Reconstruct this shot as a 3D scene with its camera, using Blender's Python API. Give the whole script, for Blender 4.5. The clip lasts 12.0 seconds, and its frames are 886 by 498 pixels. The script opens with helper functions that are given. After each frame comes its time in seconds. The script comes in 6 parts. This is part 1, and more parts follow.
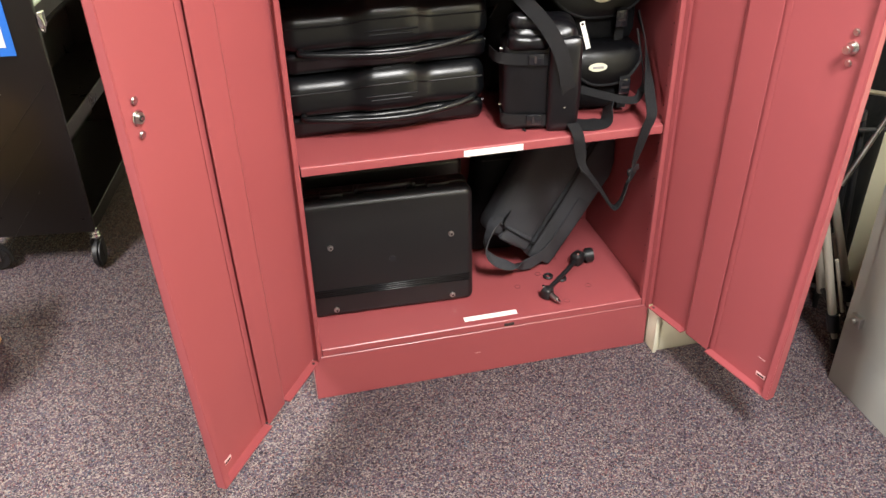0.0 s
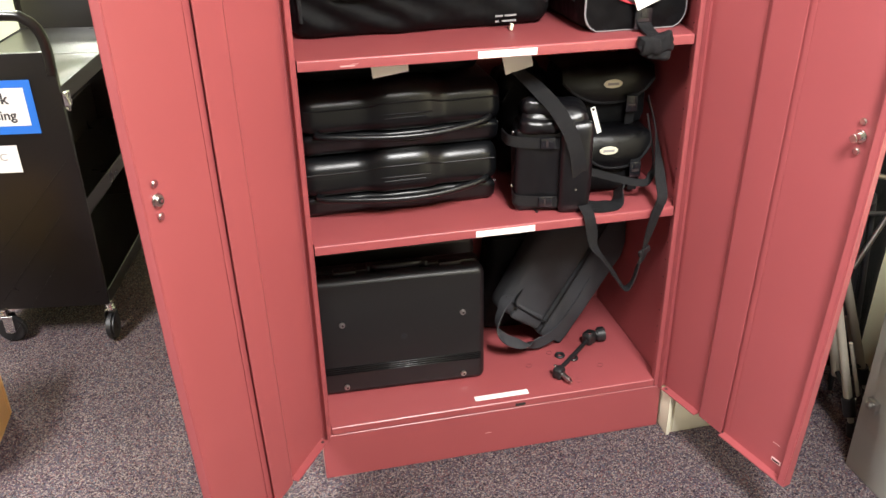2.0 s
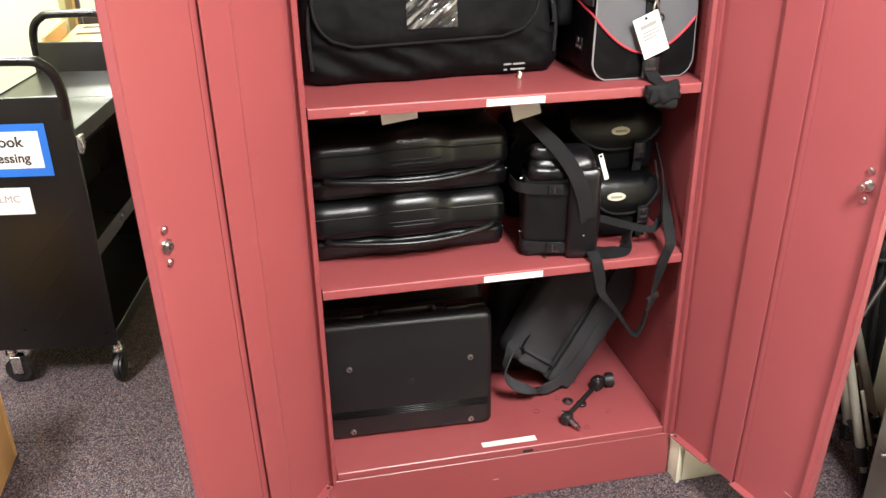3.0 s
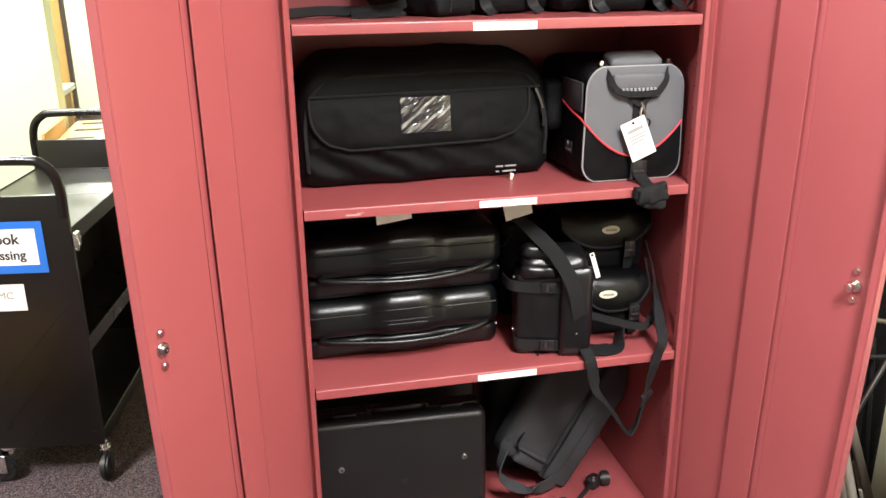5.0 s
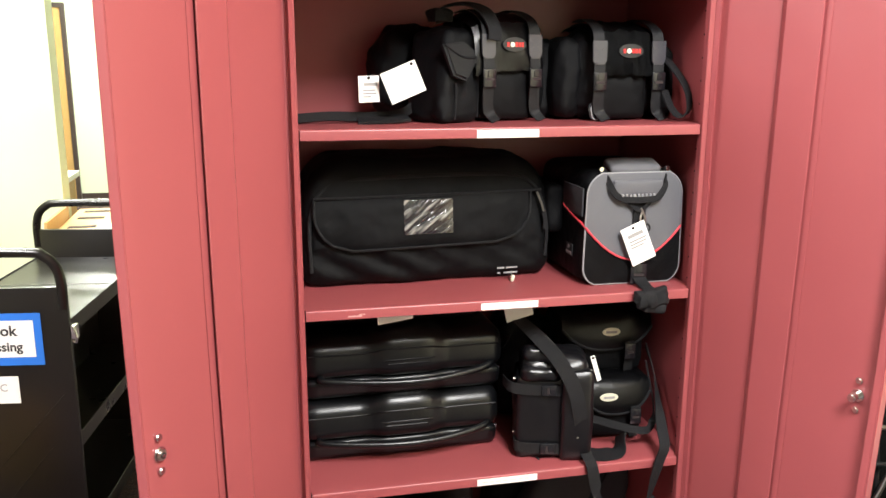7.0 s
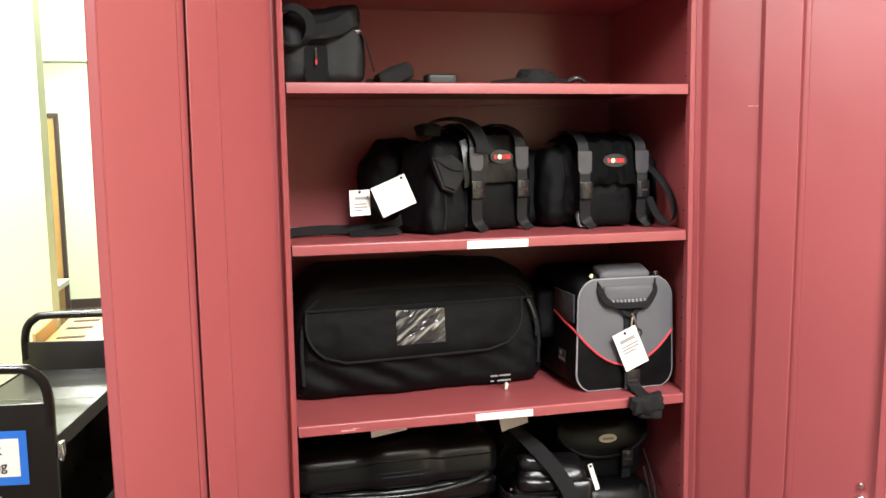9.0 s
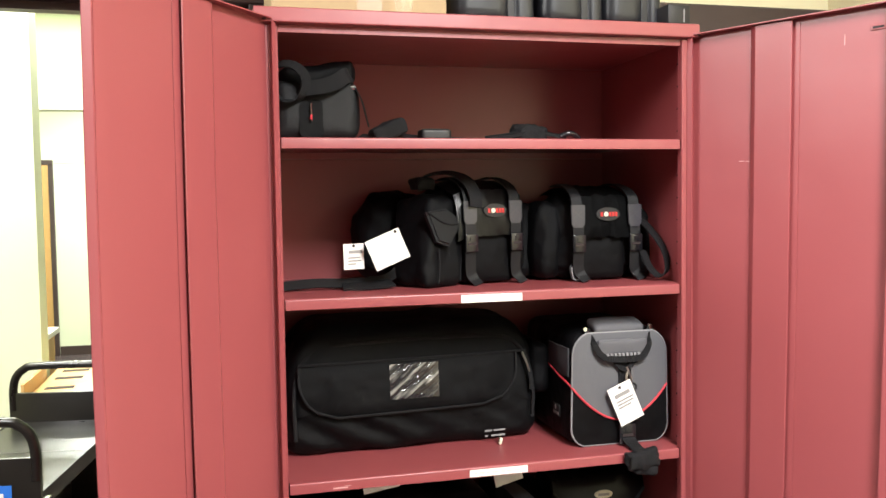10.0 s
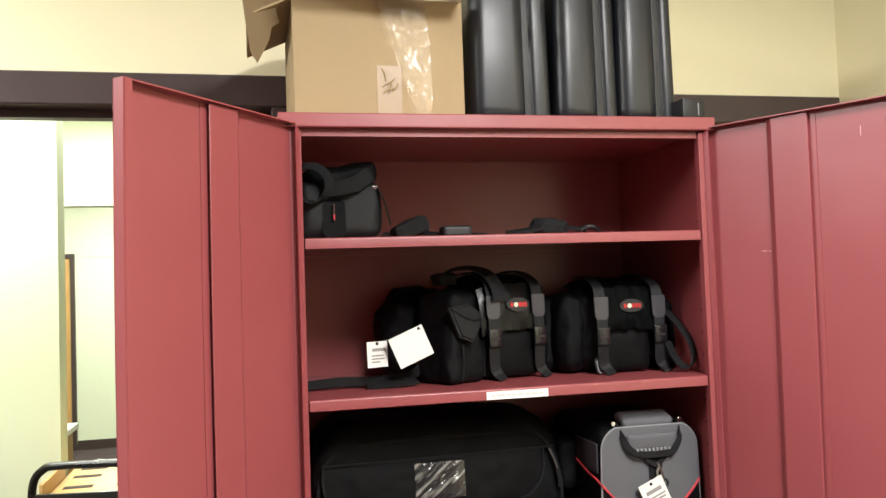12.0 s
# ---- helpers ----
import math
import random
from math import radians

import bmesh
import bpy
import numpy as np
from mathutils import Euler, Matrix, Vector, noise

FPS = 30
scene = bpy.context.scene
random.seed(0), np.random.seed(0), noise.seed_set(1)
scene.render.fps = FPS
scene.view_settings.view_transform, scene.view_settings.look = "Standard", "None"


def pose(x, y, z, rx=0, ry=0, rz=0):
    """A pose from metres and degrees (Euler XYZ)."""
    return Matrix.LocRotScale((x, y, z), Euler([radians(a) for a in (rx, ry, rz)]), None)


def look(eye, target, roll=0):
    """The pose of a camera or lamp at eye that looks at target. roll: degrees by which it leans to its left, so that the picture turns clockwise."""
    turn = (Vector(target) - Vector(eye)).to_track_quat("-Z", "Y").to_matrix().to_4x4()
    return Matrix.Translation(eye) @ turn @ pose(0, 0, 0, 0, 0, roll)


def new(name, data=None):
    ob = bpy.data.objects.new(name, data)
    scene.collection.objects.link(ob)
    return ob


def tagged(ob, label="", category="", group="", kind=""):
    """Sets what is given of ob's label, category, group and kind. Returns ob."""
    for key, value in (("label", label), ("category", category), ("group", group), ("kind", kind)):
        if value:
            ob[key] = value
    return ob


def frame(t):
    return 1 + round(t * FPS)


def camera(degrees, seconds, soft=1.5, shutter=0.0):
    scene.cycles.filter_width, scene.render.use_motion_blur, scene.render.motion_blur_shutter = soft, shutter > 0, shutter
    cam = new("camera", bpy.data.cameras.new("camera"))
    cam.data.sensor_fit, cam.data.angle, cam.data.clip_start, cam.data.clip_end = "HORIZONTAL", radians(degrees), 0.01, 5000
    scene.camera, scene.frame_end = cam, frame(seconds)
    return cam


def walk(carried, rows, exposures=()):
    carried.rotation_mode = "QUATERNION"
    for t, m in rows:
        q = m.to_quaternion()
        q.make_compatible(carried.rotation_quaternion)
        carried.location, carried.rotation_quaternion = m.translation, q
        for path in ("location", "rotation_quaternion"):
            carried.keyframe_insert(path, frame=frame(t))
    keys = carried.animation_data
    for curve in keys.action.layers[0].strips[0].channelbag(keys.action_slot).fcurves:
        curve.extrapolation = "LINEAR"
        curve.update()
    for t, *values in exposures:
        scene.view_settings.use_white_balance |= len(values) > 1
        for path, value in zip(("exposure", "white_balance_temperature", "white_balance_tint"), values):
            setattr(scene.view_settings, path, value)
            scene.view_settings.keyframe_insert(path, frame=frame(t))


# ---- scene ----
cam = camera(56.0, 12.0)
PATH = [
    (0, (-0.498, -1.667, 1.478), (-0.119, -0.015, 0.416), -1.2),
    (0.5, (-0.497, -1.673, 1.483), (-0.141, 0.005, 0.454), -1.6),
    (1, (-0.499, -1.674, 1.488), (-0.139, 0.023, 0.494), -1.4),
    (1.5, (-0.497, -1.669, 1.498), (-0.131, 0.045, 0.535), -1.6),
    (2, (-0.497, -1.665, 1.505), (-0.125, 0.073, 0.587), -1.0),
    (2.5, (-0.497, -1.663, 1.513), (-0.129, 0.097, 0.637), -1.1),
    (3, (-0.495, -1.662, 1.52), (-0.133, 0.119, 0.686), -0.9),
    (3.2, (-0.495, -1.667, 1.512), (-0.133, 0.127, 0.705), -1.1),
    (4.8, (-0.508, -1.655, 1.55), (-0.106, 0.189, 0.886), -0.7),
    (5, (-0.504, -1.665, 1.552), (-0.1, 0.186, 0.91), -0.7),
    (5.5, (-0.508, -1.662, 1.559), (-0.088, 0.201, 0.965), -0.2),
    (6, (-0.511, -1.66, 1.567), (-0.084, 0.216, 1.021), -0.2),
    (6.5, (-0.512, -1.659, 1.578), (-0.085, 0.23, 1.079), -0.2),
    (7, (-0.516, -1.659, 1.589), (-0.089, 0.243, 1.143), 0.2),
    (9, (-0.521, -1.662, 1.622), (-0.06, 0.272, 1.401), -0.9),
    (9.5, (-0.518, -1.66, 1.633), (-0.045, 0.277, 1.472), -0.9),
    (10, (-0.522, -1.659, 1.64), (-0.041, 0.279, 1.527), -0.8),
    (10.5, (-0.529, -1.66, 1.647), (-0.05, 0.28, 1.587), -1.1),
    (11, (-0.534, -1.658, 1.654), (-0.061, 0.285, 1.636), -1.2),
    (11.5, (-0.536, -1.652, 1.66), (-0.078, 0.295, 1.681), -1.6),
    (12, (-0.535, -1.657, 1.669), (-0.087, 0.29, 1.755), -2.0),
]
EXPOSURES = [(0.0, -0.17), (3.0, -0.18), (5.0, -0.22), (7.2, -0.33), (9.0, -0.48), (10.5, -0.64), (11.2, -0.80), (12.0, -1.0)]
walk(cam, [(t, look(eye, target, roll)) for t, eye, target, roll in PATH],
     exposures=EXPOSURES)

# ---------------------------------------------------------------- light
world = bpy.data.worlds.new("world")
scene.world = world
world.use_nodes = True
world.node_tree.nodes["Background"].inputs[0].default_value = (0.9, 0.95, 1.0, 1)
world.node_tree.nodes["Background"].inputs[1].default_value = 0.05


def area_lamp(name, x, y, z, sx, sy, power, color=(1.0, 0.985, 0.975)):
    d = bpy.data.lights.new(name, "AREA")
    d.shape, d.size, d.size_y, d.energy, d.color = "RECTANGLE", sx, sy, power, color
    ob = new(name, d)
    ob.matrix_world = pose(x, y, z)
    return ob


CEIL, ROOM_CEIL = 2.95, 2.85   # of the room beyond, and of this one
for lx, ly, power in ((0.28, -1.9, 252), (-2.4, -0.75, 275)):
    area_lamp("troffer_lamp", lx, ly, ROOM_CEIL - 0.012, 0.56, 1.16, power)
for lx, ly, power in ((-1.9, 1.7, 150), (-1.5, 3.3, 170), (-3.6, 4.6, 130), (-1.8, 6.6, 240)):
    area_lamp("far_troffer_lamp", lx, ly, CEIL - 0.012, 0.56, 1.16, power, (0.98, 1.0, 0.88))


# ---------------------------------------------------------------- materials
def material(name, base, rough=0.5, metal=0.0, var=0.12, scale=6.0, fine=160.0, bump=0.15, dist=0.001, spec=0.5, weave=0.0, coat=0.0, rvar=0.08, crease=0.0, cscale=12.0):
    """Painted, cloth or plastic surface with two scales of variation and fine relief."""
    m = bpy.data.materials.new(name)
    m.use_nodes = True
    nt = m.node_tree
    N, L = nt.nodes, nt.links
    bsdf = N["Principled BSDF"]
    tc = N.new("ShaderNodeTexCoord")
    n1, n2 = N.new("ShaderNodeTexNoise"), N.new("ShaderNodeTexNoise")
    n1.inputs["Scale"].default_value, n1.inputs["Detail"].default_value = scale, 5
    n2.inputs["Scale"].default_value, n2.inputs["Detail"].default_value = fine, 3
    L.new(tc.outputs["Object"], n1.inputs["Vector"])
    L.new(tc.outputs["Object"], n2.inputs["Vector"])
    mix = N.new("ShaderNodeMix")
    mix.data_type = "RGBA"
    mix.inputs[6].default_value = (*[max(0, c * (1 - var)) for c in base], 1)
    mix.inputs[7].default_value = (*[min(1, c * (1 + var)) for c in base], 1)
    add = N.new("ShaderNodeMath")
    add.operation = "MULTIPLY_ADD"
    add.inputs[1].default_value, add.inputs[2].default_value = 0.35, 0.0
    L.new(n2.outputs["Fac"], add.inputs[0])
    add2 = N.new("ShaderNodeMath")
    add2.operation = "MULTIPLY_ADD"
    add2.inputs[1].default_value = 0.65
    L.new(n1.outputs["Fac"], add2.inputs[0])
    L.new(add.outputs[0], add2.inputs[2])
    L.new(add2.outputs[0], mix.inputs[0])
    L.new(mix.outputs[2], bsdf.inputs["Base Color"])
    mr = N.new("ShaderNodeMapRange")
    mr.inputs["To Min"].default_value, mr.inputs["To Max"].default_value = max(0.02, rough - rvar), min(1, rough + rvar)
    L.new(n1.outputs["Fac"], mr.inputs["Value"])
    L.new(mr.outputs[0], bsdf.inputs["Roughness"])
    bsdf.inputs["Metallic"].default_value = metal
    bsdf.inputs["Specular IOR Level"].default_value = spec
    bsdf.inputs["Coat Weight"].default_value = coat
    bp = N.new("ShaderNodeBump")
    bp.inputs["Strength"].default_value, bp.inputs["Distance"].default_value = bump, dist
    if weave > 0:
        w1, w2 = N.new("ShaderNodeTexWave"), N.new("ShaderNodeTexWave")
        w1.bands_direction, w2.bands_direction = "X", "Z"
        mx = N.new("ShaderNodeMath")
        mx.operation = "ADD"
        for w, k in ((w1, 0), (w2, 1)):
            w.inputs["Scale"].default_value, w.inputs["Distortion"].default_value = weave, 0.6
            L.new(tc.outputs["Object"], w.inputs["Vector"])
            L.new(w.outputs["Fac"], mx.inputs[k])
        L.new(mx.outputs[0], bp.inputs["Height"])
    else:
        L.new(n2.outputs["Fac"], bp.inputs["Height"])
    if crease > 0:
        n3, b2 = N.new("ShaderNodeTexNoise"), N.new("ShaderNodeBump")
        n3.inputs["Scale"].default_value, n3.inputs["Detail"].default_value, n3.inputs["Distortion"].default_value = cscale, 2, 0.0
        b2.inputs["Strength"].default_value, b2.inputs["Distance"].default_value = 0.8, crease
        L.new(tc.outputs["Object"], n3.inputs["Vector"])
        L.new(n3.outputs["Fac"], b2.inputs["Height"])
        L.new(b2.outputs["Normal"], bp.inputs["Normal"])
    L.new(bp.outputs["Normal"], bsdf.inputs["Normal"])
    return m


RED = material("red_enamel", (0.280, 0.0625, 0.0675), 0.36, 0, 0.05, 3, 350, 0.12, 0.0006, crease=0.006, cscale=3.2)
CREAM_PAINT = material("cream_wall_paint", (0.86, 0.80, 0.55), 0.6, 0, 0.03, 1.5, 120, 0.25, 0.001)
# invented dark tone for the unseen walls, lowers bounced light in the cabinet
UNSEEN_DARK = material("unseen_wall_dark", (0.25, 0.23, 0.19), 0.7, 0, 0.04, 1.5, 120, 0.25, 0.001)
CHIP = material("chipped_primer", (0.62, 0.36, 0.35), 0.6, 0, 0.2, 60, 300, 0.3)
PALE_PAINT = material("pale_green_wall_paint", (0.76, 0.81, 0.63), 0.6, 0, 0.03, 1.5, 120, 0.25, 0.001)
CEIL_MAT = material("ceiling_tile", (0.78, 0.77, 0.68), 0.9, 0, 0.05, 20, 220, 0.5, 0.002)
BROWN = material("brown_steel_frame", (0.055, 0.036, 0.034), 0.4, 0, 0.1, 5, 300, 0.1)
CART = material("dark_brown_enamel", (0.0065, 0.0052, 0.0046), 0.30, 0, 0.15, 8, 400, 0.15, 0.0006)
GRAY = material("gray_enamel", (0.42, 0.43, 0.40), 0.42, 0, 0.05, 4, 350, 0.12, 0.0006)
IVORY = material("ivory_enamel", (0.66, 0.62, 0.48), 0.42, 0, 0.06, 4, 350, 0.12, 0.0006)
CHROME = material("chrome", (0.75, 0.75, 0.74), 0.16, 1.0, 0.05, 20, 200, 0.05)
STEEL = material("worn_steel", (0.45, 0.44, 0.42), 0.32, 1.0, 0.15, 30, 200, 0.1)
RUBBER = material("black_rubber", (0.010, 0.010, 0.011), 0.5, 0, 0.2, 30, 200, 0.2)
ABS = material("black_case_plastic", (0.003, 0.0033, 0.004), 0.30, 0, 0.2, 6, 700, 0.07, 0.0005, 0.36, rvar=0.04)
ABS_MATTE = material("grained_case_plastic", (0.006, 0.0063, 0.0072), 0.43, 0, 0.2, 6, 420, 0.25, 0.0006, 0.5, rvar=0.05)
ABS_GREY = material("scuffed_case_plastic", (0.013, 0.0145, 0.018), 0.36, 0, 0.30, 14, 600, 0.25, 0.0006, 0.5)
NYLON = material("black_nylon", (0.0030, 0.0032, 0.0038), 0.56, 0, 0.25, 10, 500, 0.3, 0.0006, 0.13, weave=420, crease=0.018, cscale=11)
NYLON_SOFT = material("charcoal_nylon", (0.042, 0.043, 0.048), 0.8, 0, 0.2, 8, 500, 0.4, 0.0006, 0.3, weave=420, crease=0.015, cscale=10)
WEBBING = material("black_webbing", (0.013, 0.0133, 0.0145), 0.6, 0, 0.2, 20, 500, 0.5, 0.0008, 0.2, weave=600)
NYLON_PALER = material("paler_black_nylon", (0.0085, 0.009, 0.010), 0.5, 0, 0.25, 10, 500, 0.3, 0.0006, 0.3, weave=420, crease=0.012, cscale=11)
LEATHER = material("black_leatherette", (0.0045, 0.0045, 0.0055), 0.33, 0, 0.2, 12, 130, 0.2, 0.0008, 0.42, crease=0.003, cscale=16)
GREY_CLOTH = material("grey_nylon", (0.118, 0.119, 0.130), 0.66, 0, 0.1, 8, 500, 0.35, 0.0006, 0.35, weave=420)
PIPING_RED = material("red_piping", (0.56, 0.045, 0.065), 0.5, 0, 0.08, 20, 300, 0.1)
PIPING_GREY = material("silver_piping", (0.24, 0.24, 0.25), 0.5, 0, 0.08, 20, 300, 0.1)
PAPER = material("white_paper", (0.80, 0.79, 0.75), 0.7, 0, 0.03, 20, 300, 0.1, 0.0004)
INK = material("black_ink", (0.03, 0.03, 0.03), 0.7)
GREY_INK = material("grey_ink", (0.30, 0.29, 0.28), 0.7)
FADED_INK = material("faded_ink", (0.58, 0.57, 0.54), 0.7)
BLUE = material("blue_card", (0.02, 0.16, 0.62), 0.55, 0, 0.05)
CARD = material("corrugated_cardboard", (0.37, 0.27, 0.148), 0.75, 0, 0.07, 5, 120, 0.3, 0.001)
OAK = material("oak_veneer", (0.56, 0.33, 0.12), 0.45, 0, 0.15, 9, 160, 0.15)
WHITE_TOP = material("white_laminate", (0.80, 0.79, 0.72), 0.35, 0, 0.03)
# near-black colour on solid pieces, stands in for shade inside slots and holes
HOLE = material("shadowed_hole", (0.02, 0.012, 0.012), 0.8)
BUCKLE = material("glossy_black_plastic", (0.010, 0.010, 0.012), 0.22, 0, 0.2, 20, 300, 0.1)
VINYL = material("grey_vinyl", (0.042, 0.042, 0.051), 0.36, 0, 0.15, 20, 300, 0.2)
STITCH = material("dark_grey_thread", (0.06, 0.06, 0.065), 0.7)
BADGE = material("cream_badge", (0.68, 0.66, 0.52), 0.4, 0, 0.06)
BRONZE = material("champagne_aluminium", (0.40, 0.365, 0.30), 0.36, 0.35, 0.08, 20, 300, 0.05)
RED_BADGE = material("red_badge", (0.50, 0.02, 0.02), 0.4, 0, 0.1)


def carpet_material():
    m = bpy.data.materials.new("speckled_carpet")
    m.use_nodes = True
    nt = m.node_tree
    N, L = nt.nodes, nt.links
    bsdf = N["Principled BSDF"]
    tc = N.new("ShaderNodeTexCoord")
    vor = N.new("ShaderNodeTexVoronoi")
    vor.inputs["Scale"].default_value = 350
    warp = N.new("ShaderNodeTexNoise")
    warp.inputs["Scale"].default_value = 90
    vm = N.new("ShaderNodeVectorMath")
    vm.operation = "MULTIPLY_ADD"
    vm.inputs[1].default_value = (0.01, 0.01, 0.01)
    L.new(tc.outputs["Object"], warp.inputs["Vector"])
    L.new(warp.outputs["Color"], vm.inputs[0])
    L.new(tc.outputs["Object"], vm.inputs[2])
    L.new(vm.outputs[0], vor.inputs["Vector"])
    sep = N.new("ShaderNodeSeparateColor")
    L.new(vor.outputs["Color"], sep.inputs[0])
    ramp = N.new("ShaderNodeValToRGB")
    r = ramp.color_ramp
    r.interpolation = "CONSTANT"
    cols = [(0.0, (0.026, 0.018, 0.024)), (0.24, (0.078, 0.056, 0.066)), (0.42, (0.134, 0.105, 0.104)), (0.58, (0.068, 0.051, 0.074)),
            (0.72, (0.212, 0.176, 0.160)), (0.86, (0.130, 0.062, 0.060)), (0.93, (0.060, 0.076, 0.096))]
    r.elements[0].position, r.elements[0].color = cols[0][0], (*cols[0][1], 1)
    r.elements[1].position, r.elements[1].color = cols[1][0], (*cols[1][1], 1)
    for p, c in cols[2:]:
        r.elements.new(p).color = (*c, 1)
    L.new(sep.outputs[0], ramp.inputs[0])
    big = N.new("ShaderNodeTexNoise")
    big.inputs["Scale"].default_value, big.inputs["Detail"].default_value = 2.2, 6
    mr = N.new("ShaderNodeMapRange")
    mr.inputs["To Min"].default_value, mr.inputs["To Max"].default_value = 0.8, 1.2
    L.new(tc.outputs["Object"], big.inputs["Vector"])
    L.new(big.outputs["Fac"], mr.inputs["Value"])
    mul = N.new("ShaderNodeVectorMath")
    mul.operation = "SCALE"
    L.new(ramp.outputs[0], mul.inputs[0])
    L.new(mr.outputs[0], mul.inputs["Scale"])
    L.new(mul.outputs[0], bsdf.inputs["Base Color"])
    bsdf.inputs["Roughness"].default_value = 0.95
    bsdf.inputs["Specular IOR Level"].default_value = 0.1
    bp = N.new("ShaderNodeBump")
    bp.inputs["Strength"].default_value, bp.inputs["Distance"].default_value = 0.8, 0.004
    L.new(vor.outputs["Distance"], bp.inputs["Height"])
    bp.invert = True
    L.new(bp.outputs["Normal"], bsdf.inputs["Normal"])
    return m


CARPET = carpet_material()


# ---------------------------------------------------------------- mesh helpers
def link_mesh(name, bm, mat, smooth=False):
    me = bpy.data.meshes.new(name)
    bmesh.ops.recalc_face_normals(bm, faces=bm.faces)
    bm.to_mesh(me)
    bm.free()
    me.materials.append(mat)
    if smooth:
        for p in me.polygons:
            p.use_smooth = True
        me.set_sharp_from_angle(angle=radians(38))
    return new(name, me)


def part(name, bm, mat, parent, label="", smooth=True):
    ob = link_mesh(name, bm, mat, smooth)
    ob.parent = parent
    return tagged(ob, label)


def thing(name, m=None, label="", category="", group="", kind=""):
    ob = new(name)
    ob.empty_display_size = 0.05
    ob.matrix_basis = m if m is not None else Matrix()
    return tagged(ob, label, category, group, kind)


def solid(name, bm, mat, label="", category="", group="", kind="", m=None, smooth=False):
    ob = link_mesh(name, bm, mat, smooth)
    if m is not None:
        ob.matrix_basis = m
    return tagged(ob, label, category, group, kind)


def box(x0, x1, y0, y1, z0, z1, bevel=0.0, seg=2, bm=None):
    out = bm if bm is not None else bmesh.new()
    b = bmesh.new() if bevel > 0 and bm is not None else out
    vs = [b.verts.new((x, y, z)) for x in (x0, x1) for y in (y0, y1) for z in (z0, z1)]
    for q in ((0, 1, 3, 2), (4, 6, 7, 5), (0, 4, 5, 1), (2, 3, 7, 6), (0, 2, 6, 4), (1, 5, 7, 3)):
        b.faces.new([vs[i] for i in q])
    if bevel > 0:
        bmesh.ops.recalc_face_normals(b, faces=b.faces)
        bmesh.ops.bevel(b, geom=list(b.edges), offset=bevel, segments=seg, profile=0.5, affect="EDGES")
        if bm is not None:
            merge(out, b)
    return out


def merge(out, b):
    me = bpy.data.meshes.new("tmp")
    b.to_mesh(me)
    b.free()
    out.from_mesh(me)
    bpy.data.meshes.remove(me)
    return out


def xform(bm, m):
    bmesh.ops.transform(bm, matrix=m, verts=bm.verts)
    return bm


def cyl(x, y, z, r, h, axis="Z", seg=24, r2=None, bevel=0.0, bm=None):
    b = bmesh.new()
    rot = {"Z": Matrix(), "X": Matrix.Rotation(radians(90), 4, "Y"), "Y": Matrix.Rotation(radians(-90), 4, "X")}[axis]
    bmesh.ops.create_cone(b, cap_ends=True, segments=seg, radius1=r, radius2=r if r2 is None else r2, depth=h, matrix=Matrix.Translation((x, y, z)) @ rot)
    if bevel > 0:
        bmesh.ops.bevel(b, geom=[e for e in b.edges if any(len(f.verts) > 4 for f in e.link_faces)], offset=bevel, segments=2, affect="EDGES")
    return b if bm is None else merge(bm, b)


def smooth_path(pts, n=6):
    """Catmull-Rom through the points."""
    P = [Vector(p) for p in pts]
    P = [P[0] * 2 - P[1]] + P + [P[-1] * 2 - P[-2]]
    out = []
    for i in range(1, len(P) - 2):
        a, b, c, d = P[i - 1:i + 3]
        for k in range(n):
            t = k / n
            out.append(0.5 * ((2 * b) + (c - a) * t + (2 * a - 5 * b + 4 * c - d) * t * t + (3 * b - a - 3 * c + d) * t ** 3))
    out.append(P[-2])
    return out


def tube(pts, r, seg=10, smooth_n=6, closed=False, bm=None, taper=None):
    P = smooth_path(pts, smooth_n) if smooth_n > 1 else [Vector(p) for p in pts]
    bm = bm if bm is not None else bmesh.new()
    rings = []
    ref = None
    for i, p in enumerate(P):
        t = (P[min(i + 1, len(P) - 1)] - P[max(i - 1, 0)]).normalized()
        if ref is None:
            ref = t.orthogonal().normalized()
        ref = (ref - t * ref.dot(t)).normalized()
        bi = t.cross(ref)
        rr = r if taper is None else r + (taper - r) * i / (len(P) - 1)
        rings.append([bm.verts.new(p + (ref * math.cos(a) + bi * math.sin(a)) * rr) for a in (2 * math.pi * k / seg for k in range(seg))])
    for a, b in zip(rings, rings[1:]):
        for k in range(seg):
            bm.faces.new((a[k], a[(k + 1) % seg], b[(k + 1) % seg], b[k]))
    if not closed:
        bm.faces.new(rings[0][::-1])
        bm.faces.new(rings[-1])
    return bm


def ribbon(pts, sides, width, thick=0.0016, n=6, bm=None):
    """A strap along the points; sides: the direction across it, one for all or one for each point."""
    P = smooth_path(pts, n)
    if not isinstance(sides[0], (tuple, list)):
        sides = [sides] * len(pts)
    S = smooth_path(sides, n)
    bm = bm if bm is not None else bmesh.new()
    rings = []
    for i, p in enumerate(P):
        t = (P[min(i + 1, len(P) - 1)] - P[max(i - 1, 0)]).normalized()
        s = (S[i] - t * S[i].dot(t)).normalized()
        u = t.cross(s)
        w, h = width / 2, thick / 2
        rings.append([bm.verts.new(p + s * a + u * b) for a, b in ((-w, -h), (w, -h), (w, h), (-w, h))])
    for a, b in zip(rings, rings[1:]):
        for k in range(4):
            bm.faces.new((a[k], a[(k + 1) % 4], b[(k + 1) % 4], b[k]))
    bm.faces.new(rings[0][::-1])
    bm.faces.new(rings[-1])
    return bm


